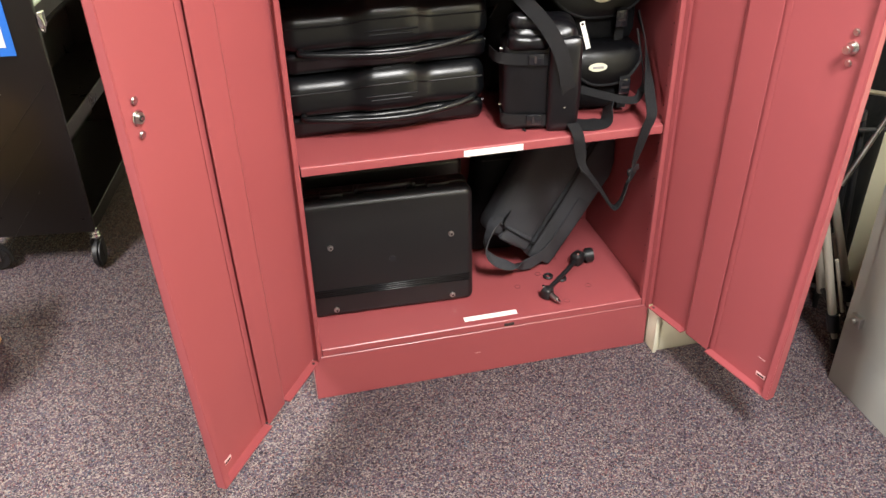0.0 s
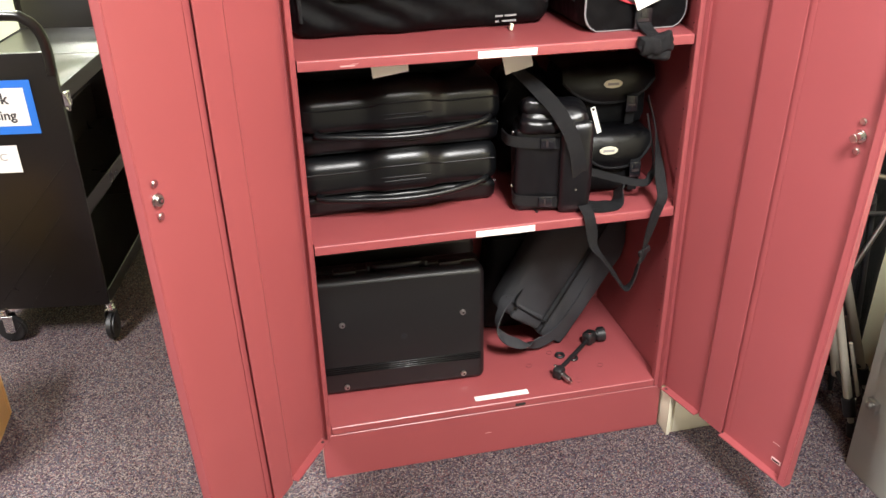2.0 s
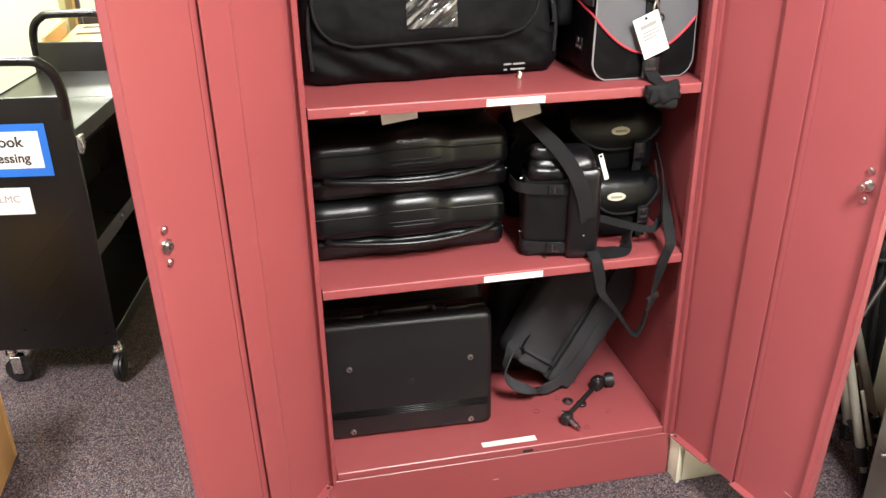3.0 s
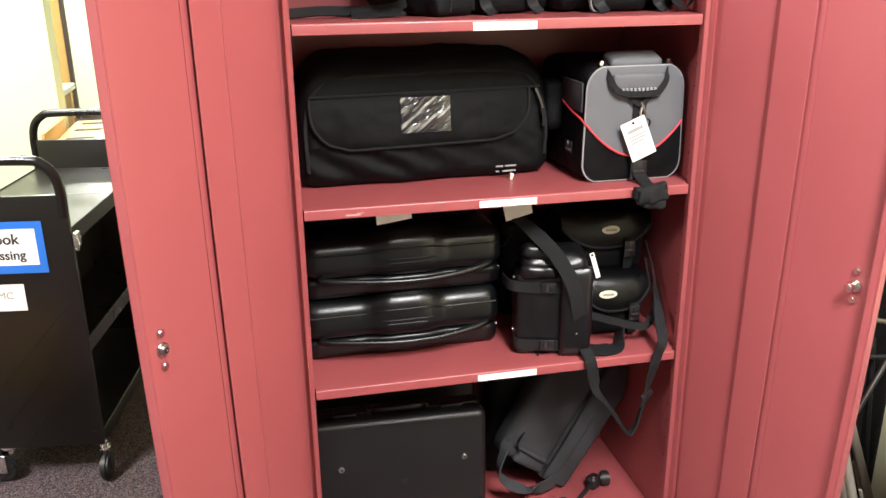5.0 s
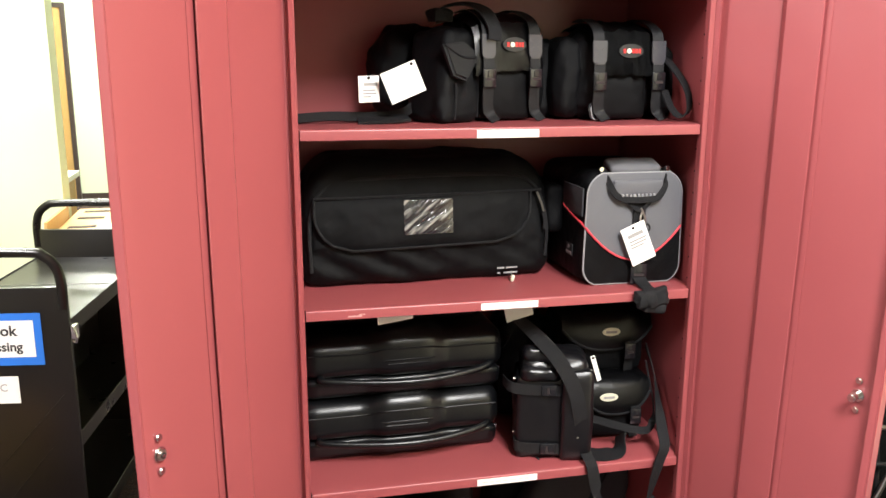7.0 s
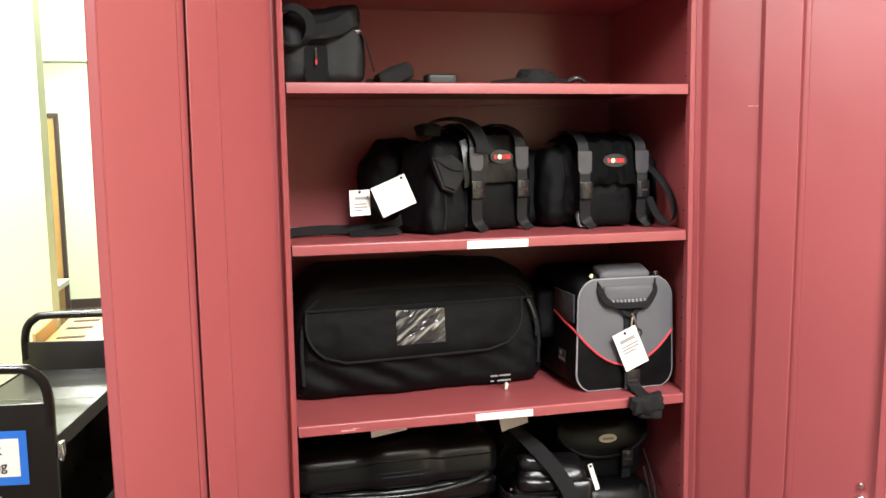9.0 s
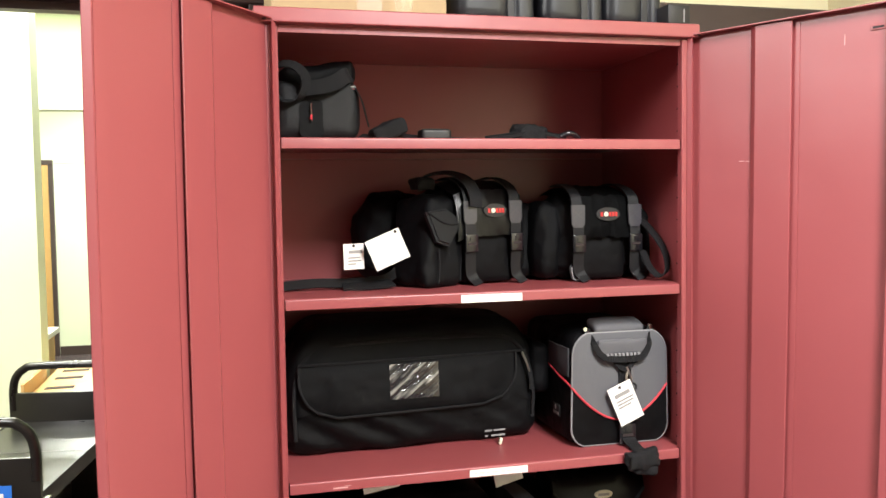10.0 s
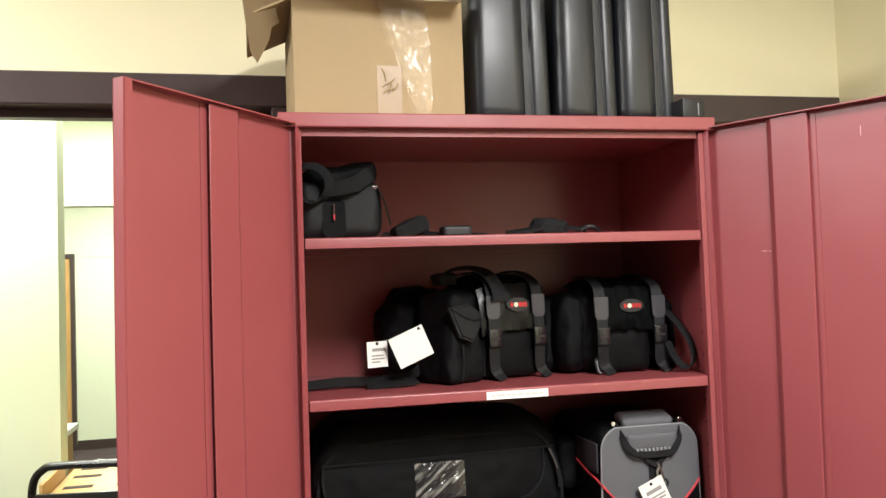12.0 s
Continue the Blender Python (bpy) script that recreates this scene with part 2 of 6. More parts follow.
def soft_box(w, d, h, r, n=10, bulge=(0.0, 0.0, 0.0), wrinkle=0.0, wscale=14.0, seed=0.0, taper=0.0, shape=None, flat_bottom=True):
    """A stuffed, rounded box with its base on z=0, centred in x and y. bulge: swelling along x, y, z; taper: narrowing of the depth upwards."""
    bm = bmesh.new()
    bmesh.ops.create_cube(bm, size=2.0)
    bmesh.ops.subdivide_edges(bm, edges=list(bm.edges), cuts=n - 1, use_grid_fill=True)
    hw, hd, hh = w / 2, d / 2, h / 2
    r = min(r, hw * 0.99, hd * 0.99, hh * 0.99)
    for v in bm.verts:
        c = v.co.copy()
        # even out the spacing so that the rounded edges get rows of their own
        q = Vector((math.copysign(abs(c.x) ** 0.75, c.x) * hw, math.copysign(abs(c.y) ** 0.75, c.y) * hd, math.copysign(abs(c.z) ** 0.75, c.z) * hh))
        core = Vector((max(-hw + r, min(hw - r, q.x)), max(-hd + r, min(hd - r, q.y)), max(-hh + r, min(hh - r, q.z))))
        nrm = q - core
        p = core + nrm.normalized() * r if nrm.length > 1e-9 else q
        ax, ay, az = 1 - min(1, abs(p.x / hw)) ** 2, 1 - min(1, abs(p.y / hd)) ** 2, 1 - min(1, abs(p.z / hh)) ** 2
        p.x += math.copysign(bulge[0] * ay * az, p.x) * min(1, abs(p.x / hw)) ** 3
        p.y += math.copysign(bulge[1] * ax * az, p.y) * min(1, abs(p.y / hd)) ** 3
        if p.z > 0 or not flat_bottom:
            p.z += math.copysign(bulge[2] * ax * ay, p.z) * min(1, abs(p.z / hh)) ** 3
        p.y *= 1 - taper * (p.z / h + 0.5)
        if wrinkle > 0:
            nn = p.normalized()
            k = noise.noise(Vector((p.x * wscale + seed, p.y * wscale, p.z * wscale * 0.6))) + 0.5 * noise.noise(Vector((p.x * wscale * 2.3, p.y * wscale * 2.3 + seed, p.z * wscale * 2.3)))
            p += nn * wrinkle * k * (0.15 if flat_bottom and p.z < -hh * 0.97 else 1)
        p.z += hh
        if shape is not None:
            p = shape(p)
        if flat_bottom:
            p.z = max(0.0, p.z)
        v.co = p
    return bm


def plate(outline, thick, bevel=0.0, seg=2):
    """Flat plate in the xz plane with the given outline, from y=0 to y=-thick (towards the viewer)."""
    bm = bmesh.new()
    f = bm.faces.new([bm.verts.new((x, 0, z)) for x, z in outline])
    out = bmesh.ops.extrude_face_region(bm, geom=[f])
    bmesh.ops.translate(bm, vec=(0, -thick, 0), verts=[v for v in out["geom"] if isinstance(v, bmesh.types.BMVert)])
    bmesh.ops.recalc_face_normals(bm, faces=bm.faces)
    if bevel > 0:
        front = [e for e in bm.edges if all(abs(v.co.y + thick) < 1e-6 for v in e.verts)]
        bmesh.ops.bevel(bm, geom=front, offset=bevel, segments=seg, affect="EDGES")
    return bm


def rounded(x0, x1, z0, z1, r, n=6, rb=None):
    """Outline of a rectangle with round corners (rb: another radius below)."""
    rb = r if rb is None else rb
    out = []
    for cx, cz, a0, rr in ((x1 - r, z1 - r, 0, r), (x0 + r, z1 - r, 90, r), (x0 + rb, z0 + rb, 180, rb), (x1 - rb, z0 + rb, 270, rb)):
        for k in range(n + 1):
            a = radians(a0 + 90 * k / n)
            out.append((cx + rr * math.cos(a), cz + rr * math.sin(a)))
    return out


def oval(cx, cz, rx, rz, n=28):
    return [(cx + rx * math.cos(2 * math.pi * k / n), cz + rz * math.sin(2 * math.pi * k / n)) for k in range(n)]


def lettering(text, size, mat, parent, m, name="lettering", label="", bold=0.0):
    cu = bpy.data.curves.new("text", "FONT")
    cu.body, cu.size, cu.extrude, cu.offset = text, size, 0.0003, size * bold
    tmp = new("text", cu)
    dg = bpy.context.evaluated_depsgraph_get()
    me = bpy.data.meshes.new_from_object(tmp.evaluated_get(dg))
    bpy.data.objects.remove(tmp)
    me.materials.clear()
    me.materials.append(mat)
    ob = new(name, me)
    ob.parent = parent
    ob.matrix_basis = m
    return tagged(ob, label)


def text_bars(rows, w, h, parent, m, mat=GREY_INK):
    """Unreadable print: rows of (x0, x1, z, height) as parts of a label of size w x h."""
    for x0, x1, z, t in rows:
        b = part("print_bar", box(x0 * w, x1 * w, -0.0004, 0.0, z * h, z * h + t * h), mat, parent, "", False)
        b.matrix_basis = m


FRONT = Matrix.Rotation(radians(90), 4, "X")   # lays xy lettering into the xz plane


# ---------------------------------------------------------------- the room
WALL_Y, WALL_T = 0.485, 0.14
EAST, WEST, SOUTH = 1.19, -4.2, -4.6
FAR_Y = 8.25
solid("floor", box(WEST - 1.5, EAST + 0.6, SOUTH - 0.2, FAR_Y + 0.2, -0.1, 0), CARPET, "purple and grey speckled loop-pile office carpet", "carpet", kind="structure")
solid("carpet_seam", xform(ribbon([(-2.3, 0.60, 0.0012), (-1.7, 0.585, 0.0018), (-1.32, 0.545, 0.0014), (-1.1, 0.515, 0.0018), (-0.88, 0.512, 0.0012), (-0.5, 0.52, 0.001)], (0, 1, 0), 0.006, 0.0022), Matrix()),
      CARPET, "raised seam in the speckled carpet at the doorway", "carpet seam", kind="structure")


def wall(name, bm, mat, label):
    return solid(name, bm, mat, label, "wall", kind="structure")


DOOR_L, DOOR_R, DOOR_H = -2.25, -0.475, 2.134
DOOR2_L, DOOR2_R, DOOR2_H = 0.58, 1.10, 2.106
wn = box(WEST, DOOR_L, WALL_Y, WALL_Y + WALL_T, 0, ROOM_CEIL)
box(DOOR_L, DOOR_R, WALL_Y, WALL_Y + WALL_T, DOOR_H, ROOM_CEIL, bm=wn)
box(DOOR_R, DOOR2_L, WALL_Y, WALL_Y + WALL_T, 0, CEIL, bm=wn)
box(DOOR2_L, DOOR2_R, WALL_Y, WALL_Y + WALL_T, DOOR2_H, ROOM_CEIL, bm=wn)
box(DOOR2_R, EAST, WALL_Y, WALL_Y + WALL_T, 0, CEIL, bm=wn)
wall("wall_north", wn, CREAM_PAINT, "cream-yellow painted wall with two brown-framed openings")
wall("wall_east", box(EAST, EAST + 0.12, SOUTH, WALL_Y + WALL_T, 0, ROOM_CEIL), CREAM_PAINT, "cream-yellow painted side wall")
wall("wall_south", box(WEST, EAST + 0.12, SOUTH - 0.12, SOUTH, 0, ROOM_CEIL), UNSEEN_DARK, "unseen wall behind the camera, kept dark to cut bounced light")
wall("wall_west", box(WEST - 0.12, WEST, SOUTH - 0.12, WALL_Y + WALL_T, 0, ROOM_CEIL), UNSEEN_DARK, "unseen side wall, kept dark to cut bounced light")
solid("ceiling", box(WEST - 0.12, EAST + 0.12, SOUTH - 0.12, WALL_Y + WALL_T, ROOM_CEIL, ROOM_CEIL + 0.1), CEIL_MAT, "off-white ceiling", "ceiling", kind="structure")
solid("ceiling_far", box(WEST - 1.5, EAST + 0.6, WALL_Y + WALL_T + 0.001, FAR_Y + 0.15, CEIL, CEIL + 0.1), CEIL_MAT, "off-white ceiling of the room beyond", "ceiling", kind="structure")


def door_frame(name, x0, x1, label, top=DOOR_H):
    e = thing(name, None, label, "door frame", kind="structure")
    F, D = 0.078, 0.02
    for nm, b in (("head", (x0 - F, x1 + F, WALL_Y - D, WALL_Y + WALL_T + D, top - 0.002, top + F)),
                  ("jamb", (x0 - F, x0 + 0.002, WALL_Y - D, WALL_Y + WALL_T + D, 0, top - 0.003)),
                  ("jamb", (x1 - 0.002, x1 + F, WALL_Y - D, WALL_Y + WALL_T + D, 0, top - 0.003))):
        part(nm, box(*b, bevel=0.003, seg=1), BROWN, e, "", False)
    part("stop", box(x0 + 0.003, x1 - 0.003, WALL_Y + 0.045, WALL_Y + 0.085, top - 0.022, top - 0.003), BROWN, e, "", False)
    part("stop", box(x1 - 0.02, x1 - 0.0025, WALL_Y + 0.045, WALL_Y + 0.085, 0, top - 0.023), BROWN, e, "", False)
    return e


door_frame("door_1", DOOR_L, DOOR_R, "wide dark brown steel frame round an open doorway")
d2 = door_frame("door_2", DOOR2_L, DOOR2_R, "dark brown steel frame with a closed door", DOOR2_H)
part("door_leaf", box(DOOR2_L + 0.004, DOOR2_R - 0.024, WALL_Y + 0.088, WALL_Y + 0.13, 0.01, DOOR2_H - 0.005), OAK, d2, "oak veneer door leaf", False)

# the lit room beyond the doorway
PIER_X = -1.43
wall("wall_pier", box(WEST - 1.5, PIER_X, 2.6, 2.75, 0, CEIL), PALE_PAINT, "pale green-white painted wall end, brightly lit")
far = box(WEST - 1.5, -3.45, FAR_Y, FAR_Y + 0.15, 0, CEIL)
box(-3.45, -2.5, FAR_Y, FAR_Y + 0.15, DOOR_H, CEIL, bm=far)
box(-2.5, EAST + 0.6, FAR_Y, FAR_Y + 0.15, 0, CEIL, bm=far)
wall("wall_far", far, PALE_PAINT, "pale green-white wall of the room beyond")
# assumed soffit, added because the far ceiling alone stays too dark up here
wall("wall_soffit", box(WEST - 1.35, EAST + 0.45, 4.55, 4.70, 2.308, CEIL), PALE_PAINT, "assumed pale soffit across the room beyond, added for its bright upper band")
wall("wall_far_east", box(EAST + 0.45, EAST + 0.6, WALL_Y + WALL_T, FAR_Y, 0, CEIL), PALE_PAINT, "pale painted wall of the room beyond")
wall("wall_far_west", box(WEST - 1.5, WEST - 1.35, WALL_Y + WALL_T, FAR_Y, 0, CEIL), PALE_PAINT, "pale painted wall of the room beyond")
solid("baseboard", box(-2.44, EAST + 0.45, FAR_Y - 0.014, FAR_Y - 0.001, 0, 0.10), BROWN, "dark vinyl baseboard", "baseboard", kind="structure")
solid("trim", box(-2.44, EAST + 0.45, FAR_Y - 0.006, FAR_Y - 0.001, 2.12, 2.13), PALE_PAINT, "thin painted picture rail", "trim", kind="structure")
d3 = thing("door_3", None, "oak door in a dark brown steel frame", "door", kind="structure")
part("door_leaf", box(-3.45, -2.49, FAR_Y - 0.02, FAR_Y + 0.03, 0.01, DOOR_H - 0.03), OAK, d3, "oak veneer door leaf", False)
part("jamb", box(-2.49, -2.445, FAR_Y - 0.04, FAR_Y + 0.02, 0, DOOR_H - 0.03), BROWN, d3, "", False)
part("head", box(-3.5, -2.445, FAR_Y - 0.04, FAR_Y + 0.02, DOOR_H - 0.029, DOOR_H + 0.02), BROWN, d3, "", False)
ctr = thing("counter", None, "oak counter with a white laminate top behind the wall end", "counter")
part("worktop", box(-2.3, -1.60, 2.95, 3.9, 0.865, 0.90, bevel=0.004), WHITE_TOP, ctr, "white laminate worktop", False)
part("end_panel", box(-2.25, -1.63, 2.98, 3.88, 0, 0.864), OAK, ctr, "oak veneer panel", False)


# ---------------------------------------------------------------- red storage cabinet
W2, DEP, HT = 0.457, 0.457, 2.018
BASE_Z = 0.158
cabinet = thing("storage_cabinet", None, "tall red enamelled steel storage cabinet with both doors open", "cabinet")
part("side_panel", box(-W2, -W2 + 0.004, 0.002, DEP, 0.0, HT - 0.02), RED, cabinet, "", False)
part("side_panel", box(W2 - 0.004, W2, 0.002, DEP, 0.0, HT - 0.02), RED, cabinet, "", False)
part("back_panel", box(-W2 + 0.0045, W2 - 0.0045, DEP - 0.004, DEP, 0.0, HT - 0.02), RED, cabinet, "", False)
for sx in (-1, 1):
    part("front_post", box(*sorted((sx * (W2 - 0.0042), sx * (W2 - 0.023))), 0.0, 0.02, BASE_Z - 0.022, HT - 0.031, bevel=0.0015, seg=1), RED, cabinet, "", False)
    lp = bmesh.new()
    for k in range(36):
        box(*sorted((sx * (W2 - 0.0042), sx * (W2 - 0.0048))), 0.050, 0.0545, 0.24 + k * 0.05, 0.2445 + k * 0.05, bm=lp)
    tagged(part("shelf_slots", lp, HOLE, cabinet, "row of dark shelf-clip slots", False), kind="stuff")
part("kick_plate", box(-W2 + 0.0005, W2 - 0.0005, 0.0, 0.012, 0.0, BASE_Z - 0.022, bevel=0.002, seg=1), RED, cabinet, "", False)
part("bottom_lip", box(-W2 + 0.024, W2 - 0.024, -0.001, 0.022, BASE_Z - 0.0215, BASE_Z + 0.001, bevel=0.002, seg=1), RED, cabinet, "", False)
part("bottom_deck", box(-W2 + 0.005, W2 - 0.005, 0.0225, DEP - 0.005, BASE_Z - 0.012, BASE_Z - 0.004), RED, cabinet, "", False)
part("top_cap", box(-W2 - 0.022, W2 + 0.012, -0.014, DEP + 0.002, HT - 0.029, HT, bevel=0.0025, seg=2), RED, cabinet, "", False)
part("head_rail", box(-W2 + 0.024, W2 - 0.024, 0.006, 0.02, HT - 0.044, HT - 0.03), RED, cabinet, "", False)
part("latch_hole", box(0.045, 0.072, -0.003, 0.0, BASE_Z - 0.016, BASE_Z - 0.008, bevel=0.001), HOLE, cabinet, "dark latch slot", False)
part("scuff", box(-0.035, -0.018, -0.0005, 0.0, 0.0665, 0.0675), CHIP, cabinet, "faint pale scuff", False)
hol = bmesh.new()
deck = BASE_Z - 0.004
for hx, hy in ((0.128, 0.146), (0.203, 0.192), (0.320, 0.102), (0.237, 0.048), (0.275, 0.260)):
    b = bmesh.new()
    bmesh.ops.create_cone(b, cap_ends=False, segments=18, radius1=0.0085, radius2=0.0085, depth=0.0012, matrix=Matrix.Translation((hx, hy, deck + 0.0006)))
    bmesh.ops.solidify(b, geom=list(b.faces), thickness=0.0011)
    merge(hol, b)
tagged(part("pressed_ring", hol, material("dull_red_ring", (0.17, 0.045, 0.05), 0.5), cabinet, "faint pressed rings in the deck", False), kind="stuff")

SHELF_Z = {2: 0.664, 3: 1.0795, 4: 1.451, 5: 1.7705}


def shelf(k, z):
    e = thing("cabinet_shelf", None, "red enamelled steel shelf with a turned-down front edge", "shelf", "shelves in the cabinet")
    part("deck", box(-0.450, 0.450, 0.0222, DEP - 0.006, z - 0.003, z), RED, e, "", False)
    prof = [(0.004, -0.0215), (0.004, -0.004), (0.0045, -0.0018), (0.0058, -0.0005), (0.008, 0.0), (0.0221, 0.0), (0.0221, -0.0215)]
    fe = bmesh.new()
    ends = [[fe.verts.new((x, y, z + dz)) for y, dz in prof] for x in (-0.431, 0.431)]
    for i in range(len(prof)):
        k2 = (i + 1) % len(prof)
        fe.faces.new((ends[0][i], ends[0][k2], ends[1][k2], ends[1][i]))
    for r in ends:
        fe.faces.new(r)
    part("front_edge", fe, RED, e, "", True)
    if k == 3:
        part("paint_chip", box(-0.345, -0.315, 0.0034, 0.0040, z - 0.017, z - 0.0145), CHIP, e, "scraped paint on the edge", False)
        part("paint_chip", box(-0.322, -0.308, 0.0034, 0.0040, z - 0.013, z - 0.012), CHIP, e, "", False)
    part("rear_edge", box(-0.445, 0.445, DEP - 0.02, DEP - 0.006, z - 0.02, z - 0.0035), RED, e, "", False)
    return e


for k, z in SHELF_Z.items():
    shelf(k, z)


def shelf_label(x0, x1, z0, z1, y, label, lay=0.0):
    w, h = x1 - x0, z1 - z0
    e = thing("shelf_label", pose(x0, y, z0, lay, 0, 0), label, "label", "shelf labels")
    part("paper", box(0, w, -0.0008, 0, 0, h), PAPER, e, "", False)
    rnd = random.Random(int(z0 * 1000))
    x = 0.08
    rows = []
    while x < 0.86:
        l = rnd.uniform(0.05, 0.13)
        rows.append((x, min(0.92, x + l), 0.34, 0.3))
        x += l + 0.025
    text_bars([(a, b, c, d) for a, b, c, d in rows], w, h, e, Matrix.Translation((0, -0.0008, 0)), FADED_INK)
    return e


shelf_label(-0.061, 0.081, 0.6435, 0.659, 0.0038, "white paper label taped to the shelf edge")
shelf_label(-0.058, 0.071, 1.0595, 1.0745, 0.0038, "white paper label taped to the shelf edge")
shelf_label(-0.072, 0.062, 1.4295, 1.446, 0.0038, "white paper label taped to the shelf edge")
shelf_label(-0.055, 0.090, 0.0, 0.020, 0.026, "white paper label taped flat on the cabinet deck").matrix_basis = pose(-0.055, 0.0235, deck + 0.0012, -90, 0, 0)


# ---------------------------------------------------------------- cabinet doors
DZ0, DZ1 = 0.134, 1.997


def cabinet_door(sx, hx, hy, DW, c0, c1, swing, lx, label):
    """swing: how far it stands open, in degrees, and how that changes over its height.
    Steel pan door: x runs from the hinge to the free edge, y towards the inside of the cabinet when shut."""
    a = radians(swing[0])
    e = new("cabinet_door")
    e.matrix_basis = Matrix.Translation((hx, hy, 0)) @ Matrix.Rotation(a, 4, "Z")
    e.parent = cabinet
    tagged(e, label)
    s = sx   # the inner face looks towards s * y
    T = 0.022
    yy = lambda p, q: sorted((s * p, s * q))
    part("skin", box(0, DW, *yy(-T, -T + 0.0015), DZ0, DZ1, bevel=0.0006, seg=1), RED, e, "", False)
    part("hinge_edge", box(0, 0.0025, *yy(-T + 0.0016, 0), DZ0, DZ1), RED, e, "", False)
    part("hinge_flange", box(0.0026, 0.012, *yy(-0.002, 0), DZ0, DZ1), RED, e, "", False)
    part("free_edge", box(DW - 0.003, DW, *yy(-T + 0.0016, 0), DZ0, DZ1, bevel=0.0008, seg=1), RED, e, "", False)
    part("free_flange", box(DW - 0.018, DW - 0.0031, *yy(-0.002, 0), DZ0, DZ1), RED, e, "", False)
    for z0, z1, nm in ((DZ0, DZ0 + 0.0025, "bottom_edge"), (DZ1 - 0.0025, DZ1, "top_edge")):
        if nm == "top_edge":
            part(nm, box(0.0126, DW - 0.0182, *yy(-T + 0.0016, 0), z0, z1), RED, e, "", False)
            continue
        part(nm, box(0.0126, c0 - 0.001, *yy(-T + 0.0016, 0), z0, z1), RED, e, "", False)
        part(nm, box(c1 + 0.001, DW - 0.0182, *yy(-T + 0.0016, 0), z0, z1), RED, e, "", False)
    # vertical stiffening channel with sloping flanks
    b = bmesh.new()
    prof = [(c0 - 0.004, -T + 0.002), (c0 + 0.006, -0.0108), (c0 + 0.011, -0.0085), (c1 - 0.0015, -0.0085), (c1, -0.0095), (c1, -0.0105), (c1 - 0.006, -0.0105), (c1 - 0.006, -T + 0.002)]
    rows = [[b.verts.new((x, s * y, z)) for x, y in prof] for z in (DZ0 + 0.002, DZ1 - 0.004)]
    for i in range(len(prof) - 1):
        b.faces.new((rows[0][i], rows[0][i + 1], rows[1][i + 1], rows[1][i]))
    for r in rows:
        b.faces.new(r)
    b.faces.new((rows[0][0], rows[0][-1], rows[1][-1], rows[1][0]))
    part("stiffener", b, RED, e, "folded vertical stiffening channel", False)
    part("stiffener_flange", box(c1 - 0.005, c1 + 0.0125, *yy(-T + 0.0016, -T + 0.0034), DZ0 + 0.004, DZ1 - 0.004, bevel=0.0006, seg=1), RED, e, "", False)
    # handle fixings
    lz = 0.941 if sx > 0 else 0.946
    for dz in (-0.030, 0.030):
        part("screw_head", cyl(lx, s * (-T + 0.0045), lz + dz, 0.0072, 0.006, "Y", 16, bevel=0.002), CHROME, e, "round bright screw head")
    part("lock_ring", cyl(lx, s * (-T + 0.0035), lz, 0.013, 0.004, "Y", 20, bevel=0.001), CHROME, e, "bright lock washer")
    if sx > 0:
        part("lock_nut", cyl(lx, s * (-T + 0.008), lz, 0.0098, 0.007, "Y", 20, bevel=0.002), STEEL, e, "round steel lock nut")
        part("lock_bolt", cyl(lx, s * (-T + 0.0118), lz, 0.0055, 0.002, "Y", 14), HOLE, e, "dark lock centre")
        part("bolt_slot", cyl(lx, s * (-T + 0.0130), lz, 0.0026, 0.0015, "Y", 10), CHROME, e)
    else:
        part("lock_stud", cyl(lx, s * (-T + 0.016), lz, 0.0085, 0.026, "Y", 16, r2=0.0075, bevel=0.0015), CHROME, e, "bright lock stud")
    for z in (DZ0 + 0.0022, DZ1 - 0.0035):
        part("pivot_hole", cyl(0.022, s * -0.010, z, 0.004, 0.002, "Z", 12), HOLE, e)
    for z in ((0.165,) if sx > 0 else (0.165, 1.955)):
        part("keeper_slot", box(DW - 0.062, DW - 0.034, *yy(-T + 0.0016, -T + 0.004), z - 0.005, z + 0.005, bevel=0.0012), CHIP if z < 1 else RED, e, "worn keeper slot with bare edges" if z < 1 else "", False)
        part("slot_opening", box(DW - 0.058, DW - 0.038, *yy(-T + 0.0041, -T + 0.0045), z - 0.002, z + 0.002), HOLE, e, "", False)
    # the thin pressed door is slightly sprung: it twists a little over its height
    marks = ((DW - 0.022, 0.80, 0.0015, 0.028), (DW - 0.024, 0.835, 0.001, 0.012)) if sx > 0 else ((0.112, 1.716, 0.012, 0.0016), (0.128, 1.7155, 0.006, 0.0014), (DW - 0.07, 0.205, 0.022, 0.0013), (DW - 0.11, 1.93, 0.0015, 0.02))
    for lx2, lz2, w2, h2 in marks:
        part("scratch", box(lx2, lx2 + w2, *yy(-T + 0.0015, -T + 0.0018), lz2, lz2 + h2), CHIP, e, "pale scratch in the paint", False)
    for o in e.children:
        bt = bmesh.new()
        bt.from_mesh(o.data)
        for k in range(1, 24):
            zc = DZ0 + (DZ1 - DZ0) * k / 24
            bmesh.ops.bisect_plane(bt, geom=list(bt.verts) + list(bt.edges) + list(bt.faces), plane_co=(0, 0, zc), plane_no=(0, 0, 1))
        bt.to_mesh(o.data)
        bt.free()
        for v in o.data.vertices:
            k = v.co.z - 1.06
            v.co = Matrix.Rotation(radians(swing[1] * k + swing[2] * k * k), 3, "Z") @ v.co
        for p in o.data.polygons:
            p.use_smooth = True
        o.data.set_sharp_from_angle(angle=radians(20))
    return e


